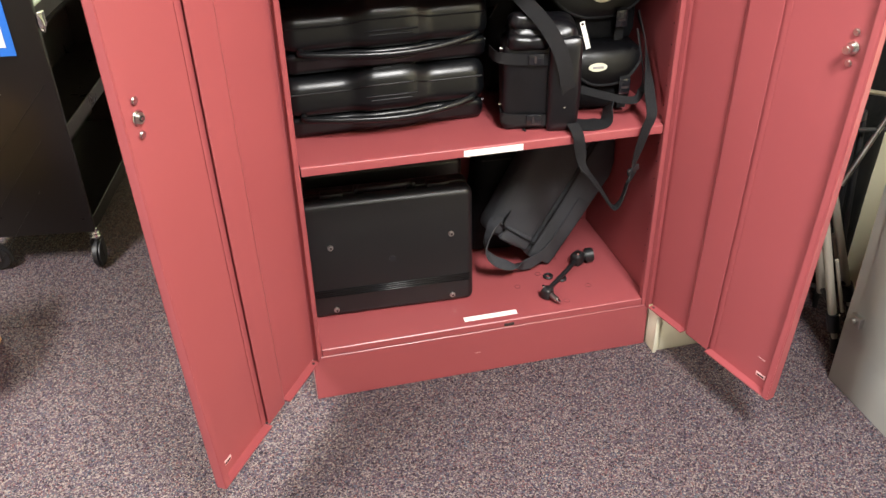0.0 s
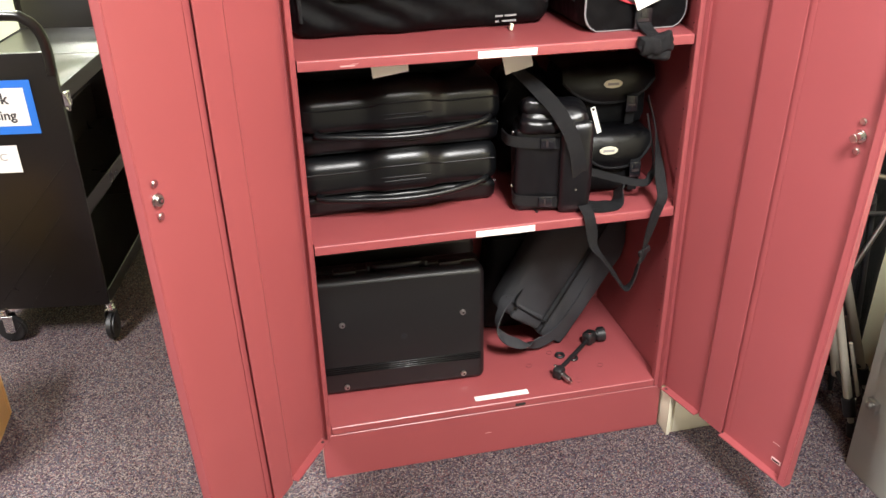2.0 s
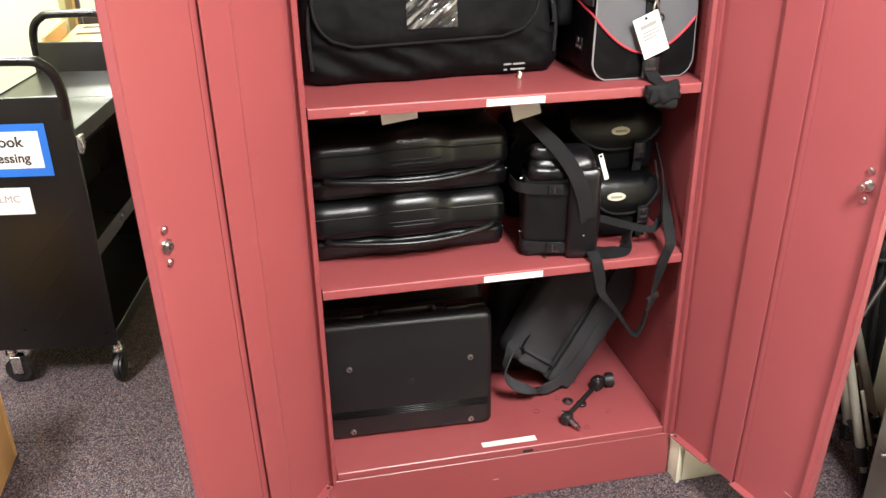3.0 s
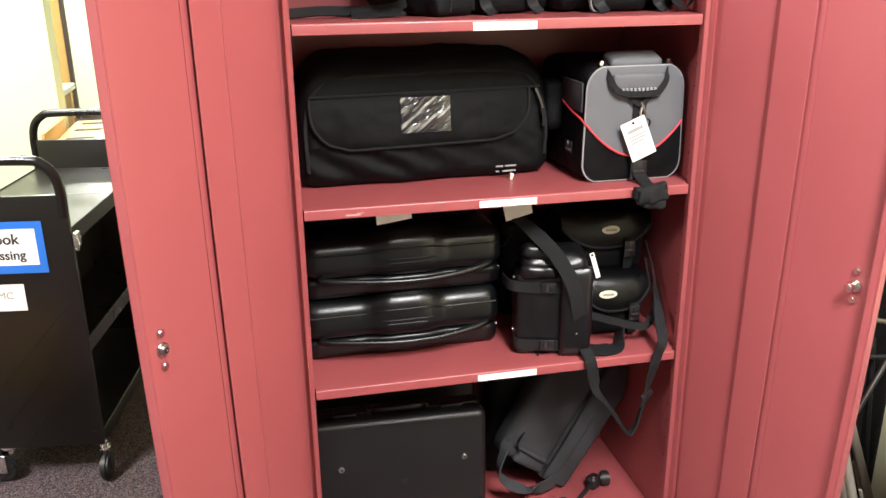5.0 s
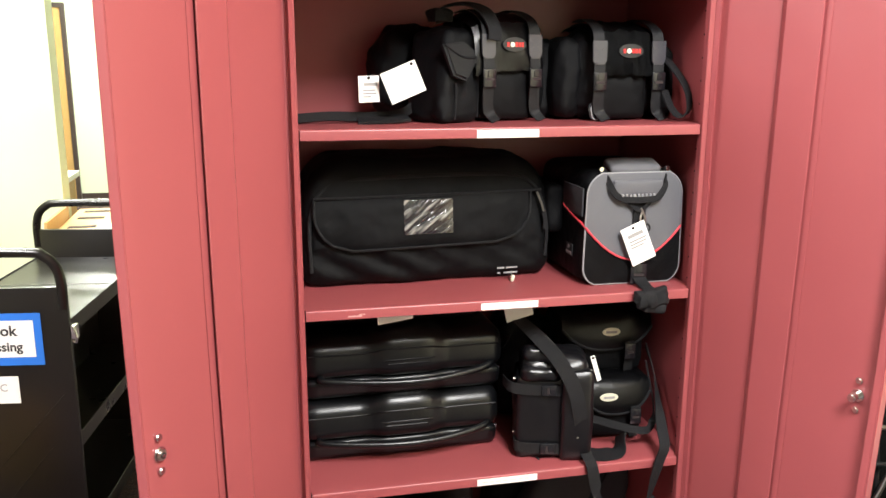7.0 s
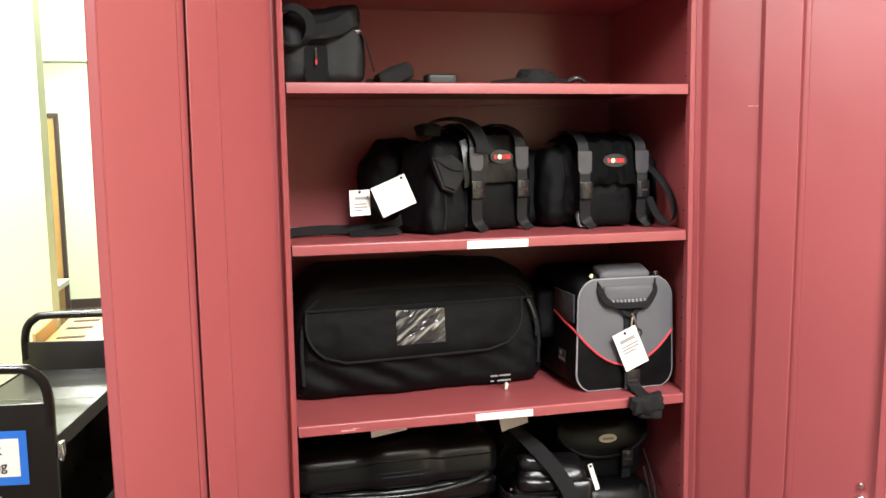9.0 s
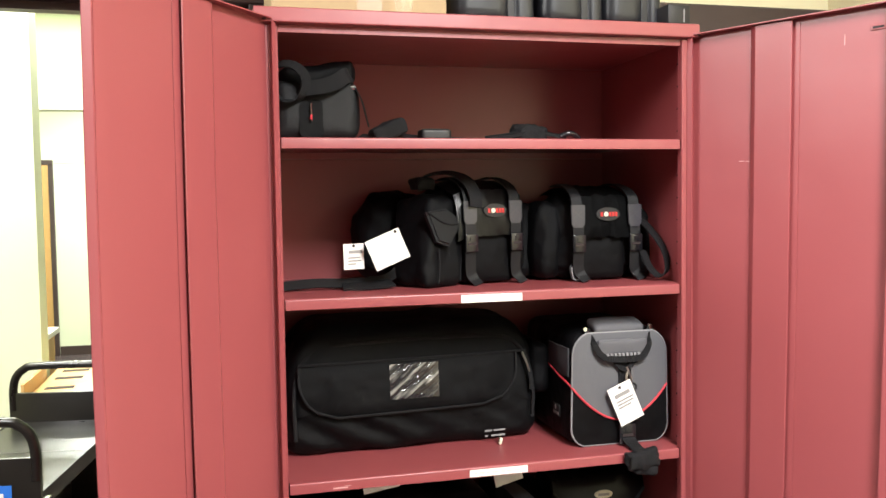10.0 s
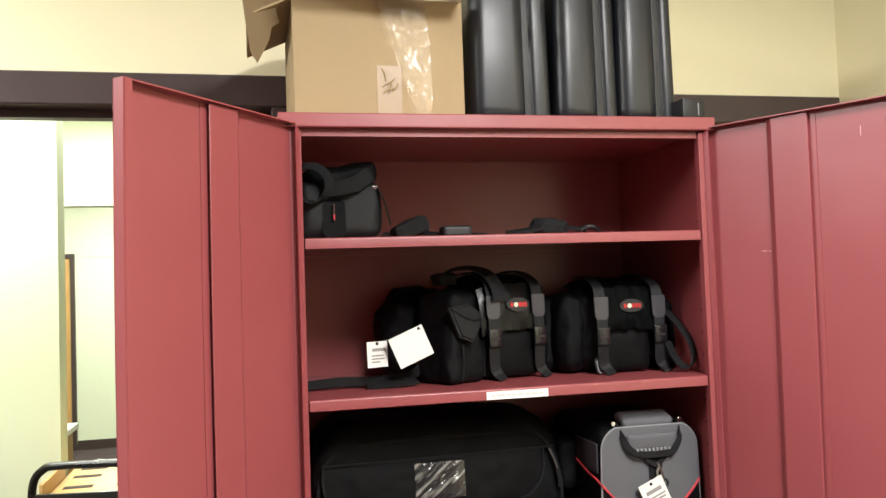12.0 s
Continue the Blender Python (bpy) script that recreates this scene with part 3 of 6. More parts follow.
cabinet_door(1, -0.4375, -0.0065, 0.444, 0.1635, 0.247, (-128.75, -3.2, 3.4), 0.394, "open red enamelled steel cabinet door with a lock nut")
cabinet_door(-1, 0.4451, -0.0017, 0.4335, 0.140, 0.2265, (-65.1, 8.2, -3.2), 0.380, "open red enamelled steel cabinet door with a scratched edge")


# ---------------------------------------------------------------- book cart in the doorway
def book_cart():
    e = thing("book_cart", Matrix.Translation((-1.0686, 0.8296, 0)) @ Matrix.Rotation(radians(-8.14), 4, "Z"),
              "dark brown steel book cart with hoop handles and three shelves", "cart")
    WC, LC = 0.42, 0.847
    for y, nm in ((0.0, "end_panel"), (LC, "end_panel")):
        part(nm, box(-WC, 0, y, y + 0.018, 0.125, 0.945, bevel=0.004), CART, e, "", True)
        hoop = [(-WC + 0.014, y + 0.009, 0.88), (-WC + 0.014, y + 0.009, 0.955), (-WC + 0.026, y + 0.009, 1.005), (-WC + 0.056, y + 0.009, 1.035), (-WC + 0.10, y + 0.009, 1.046),
                (-0.10, y + 0.009, 1.046), (-0.056, y + 0.009, 1.035), (-0.026, y + 0.009, 1.005), (-0.014, y + 0.009, 0.955), (-0.014, y + 0.009, 0.88)]
        part("hoop_handle", tube(hoop, 0.0150, 14), CART, e)
        for sx, side_on in ((-0.008, False), (-WC + 0.075, True)):
            yc = y + (0.016 if y == 0 else -0.006)
            c = part("caster", cyl(sx, yc, 0.116, 0.0125, 0.034, "Z", 18, bevel=0.003), CHROME, e, "swivel caster with chrome collar")
            part("collar_ring", cyl(sx, yc, 0.104, 0.0185, 0.009, "Z", 20, bevel=0.003), CHROME, c)
            part("collar_ring", cyl(sx, yc, 0.116, 0.0165, 0.007, "Z", 20, bevel=0.003), CHROME, c)
            hub = (sx + 0.016, yc) if side_on else (sx + 0.004, yc - 0.014)
            ax = "Y" if side_on else "X"
            w = part("wheel", cyl(hub[0], hub[1], 0.046, 0.046, 0.024, ax, 32, bevel=0.007), RUBBER, c, "black rubber wheel")
            part("hub_cap", cyl(hub[0] - (0 if side_on else 0.013), hub[1] - (0.013 if side_on else 0), 0.046, 0.012, 0.004, ax, 18, bevel=0.001), STEEL, w)
            for k in (-0.0165, 0.0165):
                bx = (hub[0] - 0.017, hub[0] + 0.015, hub[1] + k - 0.0015, hub[1] + k + 0.0015) if side_on else (hub[0] + k - 0.0015, hub[0] + k + 0.0015, hub[1] - 0.012, hub[1] + 0.018)
                part("fork", box(*bx, 0.038, 0.100, bevel=0.001, seg=1), CHROME if side_on else RUBBER, c, "", False)
    for z0, nm in ((0.835, "top_shelf"), (0.481, "shelf"), (0.160, "shelf")):
        part(nm, box(-WC + 0.012, -0.012, 0.0185, LC - 0.0005, z0 - 0.004, z0), CART, e, "", False)
        part("shelf_lip", box(-0.0115, -0.006, 0.0185, LC - 0.0005, z0 - 0.045, z0 + 0.004, bevel=0.0015, seg=1), CART, e, "", False)
        part("shelf_lip", box(-WC + 0.006, -WC + 0.0115, 0.0185, LC - 0.0005, z0 - 0.045, z0 + 0.004, bevel=0.0015, seg=1), CART, e, "", False)
    part("shelf_divider", box(-WC / 2 - 0.003, -WC / 2 + 0.003, 0.0185, LC - 0.0005, 0.20, 0.62), CART, e, "", False)
    part("top_seam", box(-WC + 0.02, -0.012, LC * 0.52, LC * 0.52 + 0.002, 0.8355, 0.8368), STEEL, e, "", False)
    lt = part("latch", box(0.001, 0.016, 0.004, 0.030, 0.785, 0.828, bevel=0.0015), CHROME, e, "small chrome latch", False)
    part("latch_hook", tube([(0.010, 0.000, 0.826), (0.018, -0.006, 0.812), (0.021, -0.008, 0.794), (0.017, -0.006, 0.780), (0.009, -0.004, 0.784)], 0.0034, 8), CHROME, lt)
    part("latch_pin", cyl(0.013, 0.001, 0.818, 0.0045, 0.010, "Y", 12, bevel=0.001), CHROME, lt)
    # three thin raised lines running diagonally over the end panel
    for k in range(3):
        z = 0.62 - 0.17 * k
        part("panel_crease", tube([(-0.03 - 0.05 * k, -0.0006, z), (-0.30 - 0.03 * k, -0.0006, z - 0.30)], 0.0012, 6, 1), CART, e)
    return e, WC, LC


cart, WC, LC = book_cart()
CM = cart.matrix_basis


def cart_sign():
    e = thing("cart_sign", CM @ pose(-0.078, -0.0015, 0.712), "white printed sign with a blue border on the cart end", "sign")
    w, h = 0.23, 0.158
    part("border", box(-w, 0, -0.001, 0, 0, h), BLUE, e, "blue card border", False)
    part("paper", box(-w + 0.022, -0.022, -0.0018, -0.0011, 0.025, h - 0.022), PAPER, e, "", False)
    lettering("Book", 0.044, INK, e, pose(-0.125 - 0.04, -0.0021, 0.091) @ FRONT, bold=0.022)
    lettering("Processing", 0.039, INK, e, pose(-0.033 - 0.192, -0.0021, 0.044) @ FRONT, bold=0.022)
    n = thing("paper_note", CM @ pose(-0.158, -0.0015, 0.594), "small white paper note taped to the cart end", "note")
    part("paper", box(-0.11, 0, -0.001, 0, 0, 0.084), PAPER, n, "", False)
    lettering("LMC", 0.032, GREY_INK, n, pose(-0.096, -0.0013, 0.038) @ FRONT)


cart_sign()


# ---------------------------------------------------------------- gray cabinet, ivory cabinet, side things
gc = thing("metal_cabinet", None, "light gray enamelled steel cabinet with a turn latch", "cabinet")
GX, GY1, GY0, GH = 0.858, -0.258, -1.16, 0.74
part("body", box(GX + 0.004, EAST - 0.02, GY0, GY1, 0.0, GH, bevel=0.004), GRAY, gc)
part("door", box(GX - 0.001, GX + 0.0035, GY0 + 0.03, GY1 - 0.04, 0.155, GH - 0.03, bevel=0.0015), GRAY, gc)
lt = part("latch", box(GX - 0.014, GX - 0.0012, GY1 - 0.068, GY1 - 0.034, 0.212, 0.242, bevel=0.002), STEEL, gc, "worn steel turn latch", False)
part("latch_knob", cyl(GX - 0.018, GY1 - 0.048, 0.227, 0.009, 0.010, "X", 12, bevel=0.002), STEEL, lt)

iv = thing("ivory_plinth", None, "low ivory enamelled steel plinth beside the red cabinet", "plinth")
part("body", box(0.462, 0.80, -0.040, 0.40, 0.0, 0.122, bevel=0.004), IVORY, iv)
part("front_trim", box(0.4615, 0.472, -0.047, -0.0405, 0.0, 0.122, bevel=0.002), IVORY, iv)
part("front_panel", box(0.480, 0.795, -0.044, -0.0402, 0.012, 0.118, bevel=0.0015), IVORY, iv)

wc = thing("wooden_box", None, "honey-coloured wooden box on the carpet by the doorway", "box")
part("side_panel", box(-1.75, -1.318, 0.18, 0.20, 0, 0.36, bevel=0.002), OAK, wc)
part("end_panel", box(-1.338, -1.318, 0.201, 0.47, 0, 0.36, bevel=0.002), OAK, wc)
part("side_panel", box(-1.75, -1.318, 0.471, 0.49, 0, 0.36, bevel=0.002), OAK, wc)

tray = thing("wooden_rack", None, "pale wooden slotted rack standing beyond the cart", "rack")
part("slotted_board", box(-1.40, -0.86, 2.12, 2.80, 0.815, 0.84, bevel=0.003), OAK, tray)
for ky in (2.28, 2.50, 2.68):
    part("slot", box(-1.36, -1.24, ky, ky + 0.05, 0.8395, 0.842), HOLE, tray, "", False)
    part("slot", box(-1.14, -1.02, ky, ky + 0.05, 0.8395, 0.842), HOLE, tray, "", False)
part("rack_body", box(-1.37, -0.90, 2.16, 2.76, 0.0, 0.8145), OAK, tray)
part("end_board", box(-1.415, -1.401, 2.12, 2.55, 0.70, 0.90, bevel=0.002), OAK, tray)


# ---------------------------------------------------------------- hardware shared by the bags
X, Y, Z = Vector((1, 0, 0)), Vector((0, 1, 0)), Vector((0, 0, 1))


def side_buckle(parent, m, w=0.03, h=0.042):
    """Side-release buckle, flat against -y of m."""
    b = part("buckle", xform(box(-w / 2, w / 2, -0.007, 0, -h / 2, h / 2, bevel=0.002), m), BUCKLE, parent, "black plastic side-release buckle")
    part("buckle_slot", xform(box(-w * 0.32, w * 0.32, -0.0078, -0.0068, -h * 0.12, h * 0.02), m), HOLE, b, "", False)
    part("buckle_prong", xform(box(-w * 0.18, w * 0.18, -0.0085, -0.0066, h * 0.08, h * 0.40, bevel=0.0008), m), BUCKLE, b, "", False)
    return b


def hang_tag(name, corners, label, category="tag", bars=()):
    """A flat card through a corner point, two edge directions and sizes."""
    o, ux, uz, w, h = corners
    ux, uz = Vector(ux).normalized(), Vector(uz).normalized()
    uy = uz.cross(ux).normalized()
    m = Matrix((ux, uy, ux.cross(uy))).transposed().to_4x4()
    m.translation = o
    e = thing(name, m, label, category)
    part("card", box(0, w, -0.0006, 0.0006, 0, h), PAPER, e, "", False)
    part("eyelet", cyl(w * 0.5 if h > w else w * 0.88, 0, h * 0.92, 0.0035, 0.002, "Y", 12), HOLE, e)
    text_bars(bars, w, h, e, Matrix.Translation((0, -0.0008, 0)))
    return e


# ---------------------------------------------------------------- attache cases on the deck
def attache(m, label):
    e = thing("attache_case", m, label, "case", "attache cases on the deck")
    w, h, d = 0.440, 0.338, 0.108
    part("front_shell", box(-w / 2, w / 2, 0.0, 0.056, 0.0, h, bevel=0.020, seg=6), ABS_MATTE, e)
    part("rear_shell", box(-w / 2, w / 2, 0.0575, 0.108, 0.0, h, bevel=0.020, seg=6), ABS_MATTE, e)
    part("valance", box(-w / 2 + 0.018, w / 2 - 0.018, 0.048, 0.062, 0.008, h + 0.002, bevel=0.002), ABS, e, "black moulded valance")
    for k in range(4):
        part("moulded_rib", box(-w / 2 + 0.012, w / 2 - 0.012, -0.0032, 0.002, 0.066 + 0.006 * k, 0.069 + 0.006 * k, bevel=0.0008, seg=1), ABS, e)
    part("shell_lip", tube([(-w / 2 + 0.02, 0.003, h - 0.016), (0, 0.002, h - 0.015), (w / 2 - 0.02, 0.003, h - 0.016)], 0.0025, 8), ABS, e)
    for x, z in ((-0.152, 0.214), (0.160, 0.214), (-0.152, 0.026), (0.160, 0.026)):
        f = part("foot", cyl(x, -0.003, z, 0.0075, 0.008, "Y", 16, bevel=0.002), STEEL, e, "worn steel stud foot")
        part("stud_hole", cyl(x + 0.001, -0.0072, z, 0.003, 0.001, "Y", 10), HOLE, f)
    part("emblem", cyl(0.005, -0.0004, 0.160, 0.009, 0.0014, "Y", 20, bevel=0.0004), ABS_GREY, e, "small faint round emblem")
    part("handle", tube([(-0.066, 0.045, h - 0.006), (-0.062, 0.036, h + 0.014), (-0.045, 0.026, h + 0.019), (0.0, 0.022, h + 0.020), (0.045, 0.026, h + 0.019), (0.062, 0.036, h + 0.014), (0.066, 0.045, h - 0.006)], 0.0085, 12), ABS, e, "moulded black handle")
    for sx in (-1, 1):
        part("handle_mount", box(sx * 0.066 - 0.012, sx * 0.066 + 0.012, 0.034, 0.060, h - 0.004, h + 0.016, bevel=0.003), ABS, e)
        part("latch", box(sx * 0.135 - 0.028, sx * 0.135 + 0.028, 0.030, 0.060, h - 0.003, h + 0.009, bevel=0.003), ABS, e, "black case latch")
    return e


attache(pose(-0.224, 0.128, deck, -2.0, 0, -2.0), "black hard plastic attache case standing on its hinges")
attache(pose(-0.205, 0.315, deck, 0, 0, -1.0), "black hard plastic attache case standing behind another one")


# ---------------------------------------------------------------- leaning soft cases and the small arm
def tripod_bag():
    e = thing("tripod_bag", None, "charcoal nylon tripod bag leaning in the cabinet corner", "bag")
    m = pose(0.148, 0.262, 0.232, -8, 35, 4)

    def fit_in(bm, clear=0.0):
        for v in bm.verts:
            if v.co.x > 0:
                v.co.x *= 1 + 0.6 * max(0.0, v.co.z)
            v.co = m @ v.co
            v.co.x, v.co.z, v.co.y = min(v.co.x, 0.446 - clear), max(deck + 0.0005, min(v.co.z, 0.636 - clear)), min(v.co.y, 0.445)
        return bm
    part("body", fit_in(xform(soft_box(0.158, 0.085, 0.50, 0.026, 16, (0, 0.010, 0), 0.005, 9, 3.0, flat_bottom=False), Matrix.Translation((-0.040, 0, 0)))), NYLON_SOFT, e)
    part("side_gusset", fit_in(xform(soft_box(0.090, 0.066, 0.50, 0.014, 14, (0.003, 0.005, 0), 0.004, 10, 5.0, flat_bottom=False), Matrix.Translation((0.080, -0.016, -0.012)))), NYLON_SOFT, e, "folded zip gusset")
    part("seam_piping", fit_in(tube([(0.034, -0.050, 0.0), (0.036, -0.053, 0.15), (0.035, -0.053, 0.32), (0.034, -0.050, 0.47)], 0.0030, 6)), WEBBING, e)
    part("end_seam", fit_in(tube([(-0.116, -0.038, 0.040), (-0.08, -0.050, 0.034), (-0.02, -0.055, 0.030), (0.034, -0.052, 0.028)], 0.0026, 6)), WEBBING, e)
    part("bottom_panel", fit_in(xform(soft_box(0.10, 0.018, 0.045, 0.008, 8, (0, 0.004, 0), 0.002, 20, 1.0, flat_bottom=False), Matrix.Translation((-0.025, -0.040, -0.004)))), NYLON_SOFT, e)
    part("carry_loop", fit_in(ribbon([(-0.108, -0.036, 0.05), (-0.120, -0.055, 0.01), (-0.105, -0.062, -0.045), (-0.045, -0.062, -0.062), (0.035, -0.058, -0.040), (0.080, -0.056, 0.02), (0.090, -0.056, 0.10), (0.090, -0.056, 0.20)], [(0, 1, 0.5)] * 3 + [(0.2, 0.8, 0.6)] + [(1, 0.2, 0)] * 4, 0.036, 0.003)), NYLON_SOFT, e, "wide webbing carry loop")
    part("loop_base", fit_in(ribbon([(-0.086, -0.030, 0.09), (-0.092, -0.046, 0.05), (-0.075, -0.052, 0.03)], (0, 1, 0.4), 0.026, 0.003)), WEBBING, e)
    return e


tripod_bag()
dark_pouch = thing("nylon_pouch", pose(0.115, 0.385, deck, 0, 6, 0), "black nylon pouch standing at the back of the deck", "bag")
part("body", soft_box(0.17, 0.10, 0.36, 0.035, 12, (0, 0.01, 0), 0.006, 12, 9.0), NYLON, dark_pouch)
part("zip", tube([(-0.07, -0.052, 0.30), (0, -0.060, 0.31), (0.07, -0.052, 0.30)], 0.003, 8), WEBBING, dark_pouch)


def clamp_arm():
    e = thing("clamp_arm", None, "small black jointed camera arm lying on the deck", "camera arm")
    z = deck + 0.014
    part("rod", tube([(0.196, 0.085, z + 0.006), (0.255, 0.140, z + 0.004), (0.318, 0.200, z + 0.004)], 0.0062, 12, 1), RUBBER, e)
    j = part("joint", xform(soft_box(0.032, 0.028, 0.034, 0.009, 6), pose(0.190, 0.075, deck, 0, 0, 40)), RUBBER, e, "black ball joint")
    part("bolt", tube([(0.196, 0.062, z + 0.004), (0.206, 0.040, z)], 0.0075, 10, 1), STEEL, j, "bright threaded bolt")
    part("bolt_tip", tube([(0.206, 0.040, z), (0.211, 0.030, z - 0.002)], 0.0045, 10, 1), CHROME, j)
    part("set_screw", cyl(0.180, 0.080, deck + 0.036, 0.0045, 0.005, "Z", 10, bevel=0.001), CHROME, j)
    h = part("clamp_head", xform(soft_box(0.040, 0.034, 0.040, 0.012, 6), pose(0.330, 0.212, deck, 0, 0, 35)), RUBBER, e, "black clamp head")
    part("knob", xform(cyl(0, 0, 0, 0.021, 0.026, "Z", 18, bevel=0.004), pose(0.366, 0.216, deck + 0.023, 0, 82, -12)), RUBBER, h, "ribbed black knob")
    part("set_screw", cyl(0.326, 0.203, deck + 0.041, 0.005, 0.005, "Z", 10, bevel=0.001), CHROME, h)


clamp_arm()
for rx, ry in ((0.226, 0.168), (0.258, 0.147)):
    ring = tube([(0.0105 * math.cos(2 * math.pi * k / 20), 0.0105 * math.sin(2 * math.pi * k / 20), 0.0042) for k in range(21)], 0.0042, 8, 1)
    solid("rubber_ring", ring, RUBBER, "small black rubber ring lying on the deck", "ring", "rubber rings on the deck", m=Matrix.Translation((rx, ry, deck)), smooth=True)


# ---------------------------------------------------------------- moulded carrying cases on the second shelf
def moulded_case(m, label):
    e = thing("moulded_case", m, label, "case", "moulded cases on the shelf")
    w, d, h0, lid_h = 0.474, 0.30, 0.054, 0.096

    def step(x, a, b, soft=0.007):
        return 1 / (1 + math.exp(-(x - a) / soft)) * (1 - 1 / (1 + math.exp(-(x - b) / soft)))

    def bump(x):
        """The raised middle that houses the handle, and the slightly raised shoulder beside it."""
        return step(x, -0.066, 0.078) + step(x, 0.105, 0.40) * 0.16

    def front(x, z):
        """Depth of the lid's front face at a height over its lower edge."""
        return -d / 2 - bump(x) * 0.016 + 0.016 * max(0, (z - 0.02) / 0.076) ** 2

    def upper(p):
        f = max(0.0, min(1.0, (-p.y - 0.02) / 0.10))
        q = p.copy()
        q.z += bump(p.x) * 0.017 * (p.z / lid_h) * (0.35 + 0.65 * f)
        q.y += (front(p.x, p.z) + d / 2) * f
        return q
    part("lid", xform(soft_box(w, d, lid_h, 0.030, 30, shape=upper), Matrix.Translation((0, 0, h0))), ABS, e)

    def lower(p):
        q = p.copy()
        f = max(0.0, min(1.0, (-p.y - 0.02) / 0.10))
        q.y += (0.016 * (1 - p.z / h0) - bump(p.x) * 0.010) * f
        return q
    part("tray", soft_box(w - 0.006, d - 0.008, h0 + 0.001, 0.018, 24, shape=lower), ABS, e)
    # long bowed handle with a second rail under it
    bow = [(-0.200, 0.004, 0.062), (-0.192, -0.012, 0.060), (-0.120, -0.026, 0.056), (-0.02, -0.036, 0.052), (0.07, -0.034, 0.053), (0.15, -0.022, 0.060), (0.196, -0.008, 0.067), (0.206, 0.004, 0.070)]
    part("handle", tube([(x, -d / 2 + y, z) for x, y, z in bow], 0.0078, 12), ABS, e, "long curved carrying handle")
    part("lower_rail", tube([(x * 0.5 + 0.01, -d / 2 + 0.5 * y - 0.002, z - 0.016) for x, y, z in bow[1:-1]], 0.0042, 8), ABS, e)
    # thin raised contour lines that follow the swell of the lid
    for z, x0, x1 in ((0.060, -0.225, 0.225), (0.038, -0.055, 0.066), (0.030, -0.045, 0.052)):
        n = 40 if x1 - x0 > 0.2 else 12
        line = []
        for k in range(n + 1):
            x = x0 + (x1 - x0) * k / n
            line.append((x, front(x, z) - 0.0004, h0 + z + bump(x) * 0.017 * z / lid_h))
        part("moulded_rib", tube(line, 0.0021, 6, 1), ABS, e)
    for z in (0.035, 0.085):
        part("side_stud", cyl(w / 2 + 0.001, -0.10, z, 0.005, 0.008, "X", 12, bevel=0.001), CHROME, e, "bright side stud")
    return e


S2 = SHELF_Z[2]
moulded_case(pose(-0.207, 0.290, S2, 0, 0, 1.0), "black moulded plastic case lying flat on the shelf")
moulded_case(pose(-0.201, 0.292, S2 + 0.151, 0, 0, 1.2), "black moulded plastic case stacked on another case")
sl = thing("nylon_sleeve", pose(-0.215, 0.335, S2 + 0.302, 0, 0, 1), "black nylon sleeve lying on the stacked cases", "sleeve")
part("body", soft_box(0.44, 0.20, 0.078, 0.03, 14, (0, 0.004, 0.004), 0.005, 12, 4.0), NYLON, sl)
part("zip", tube([(-0.19, -0.100, 0.045), (0, -0.106, 0.046), (0.19, -0.100, 0.045)], 0.003, 6), WEBBING, sl)
hang_tag("paper_slip", ((-0.262, 0.150, 0.993), (1, 0.05, 0.12), (0, -0.25, 1), 0.083, 0.040), "white paper slip hanging over the stacked cases", "paper slip")


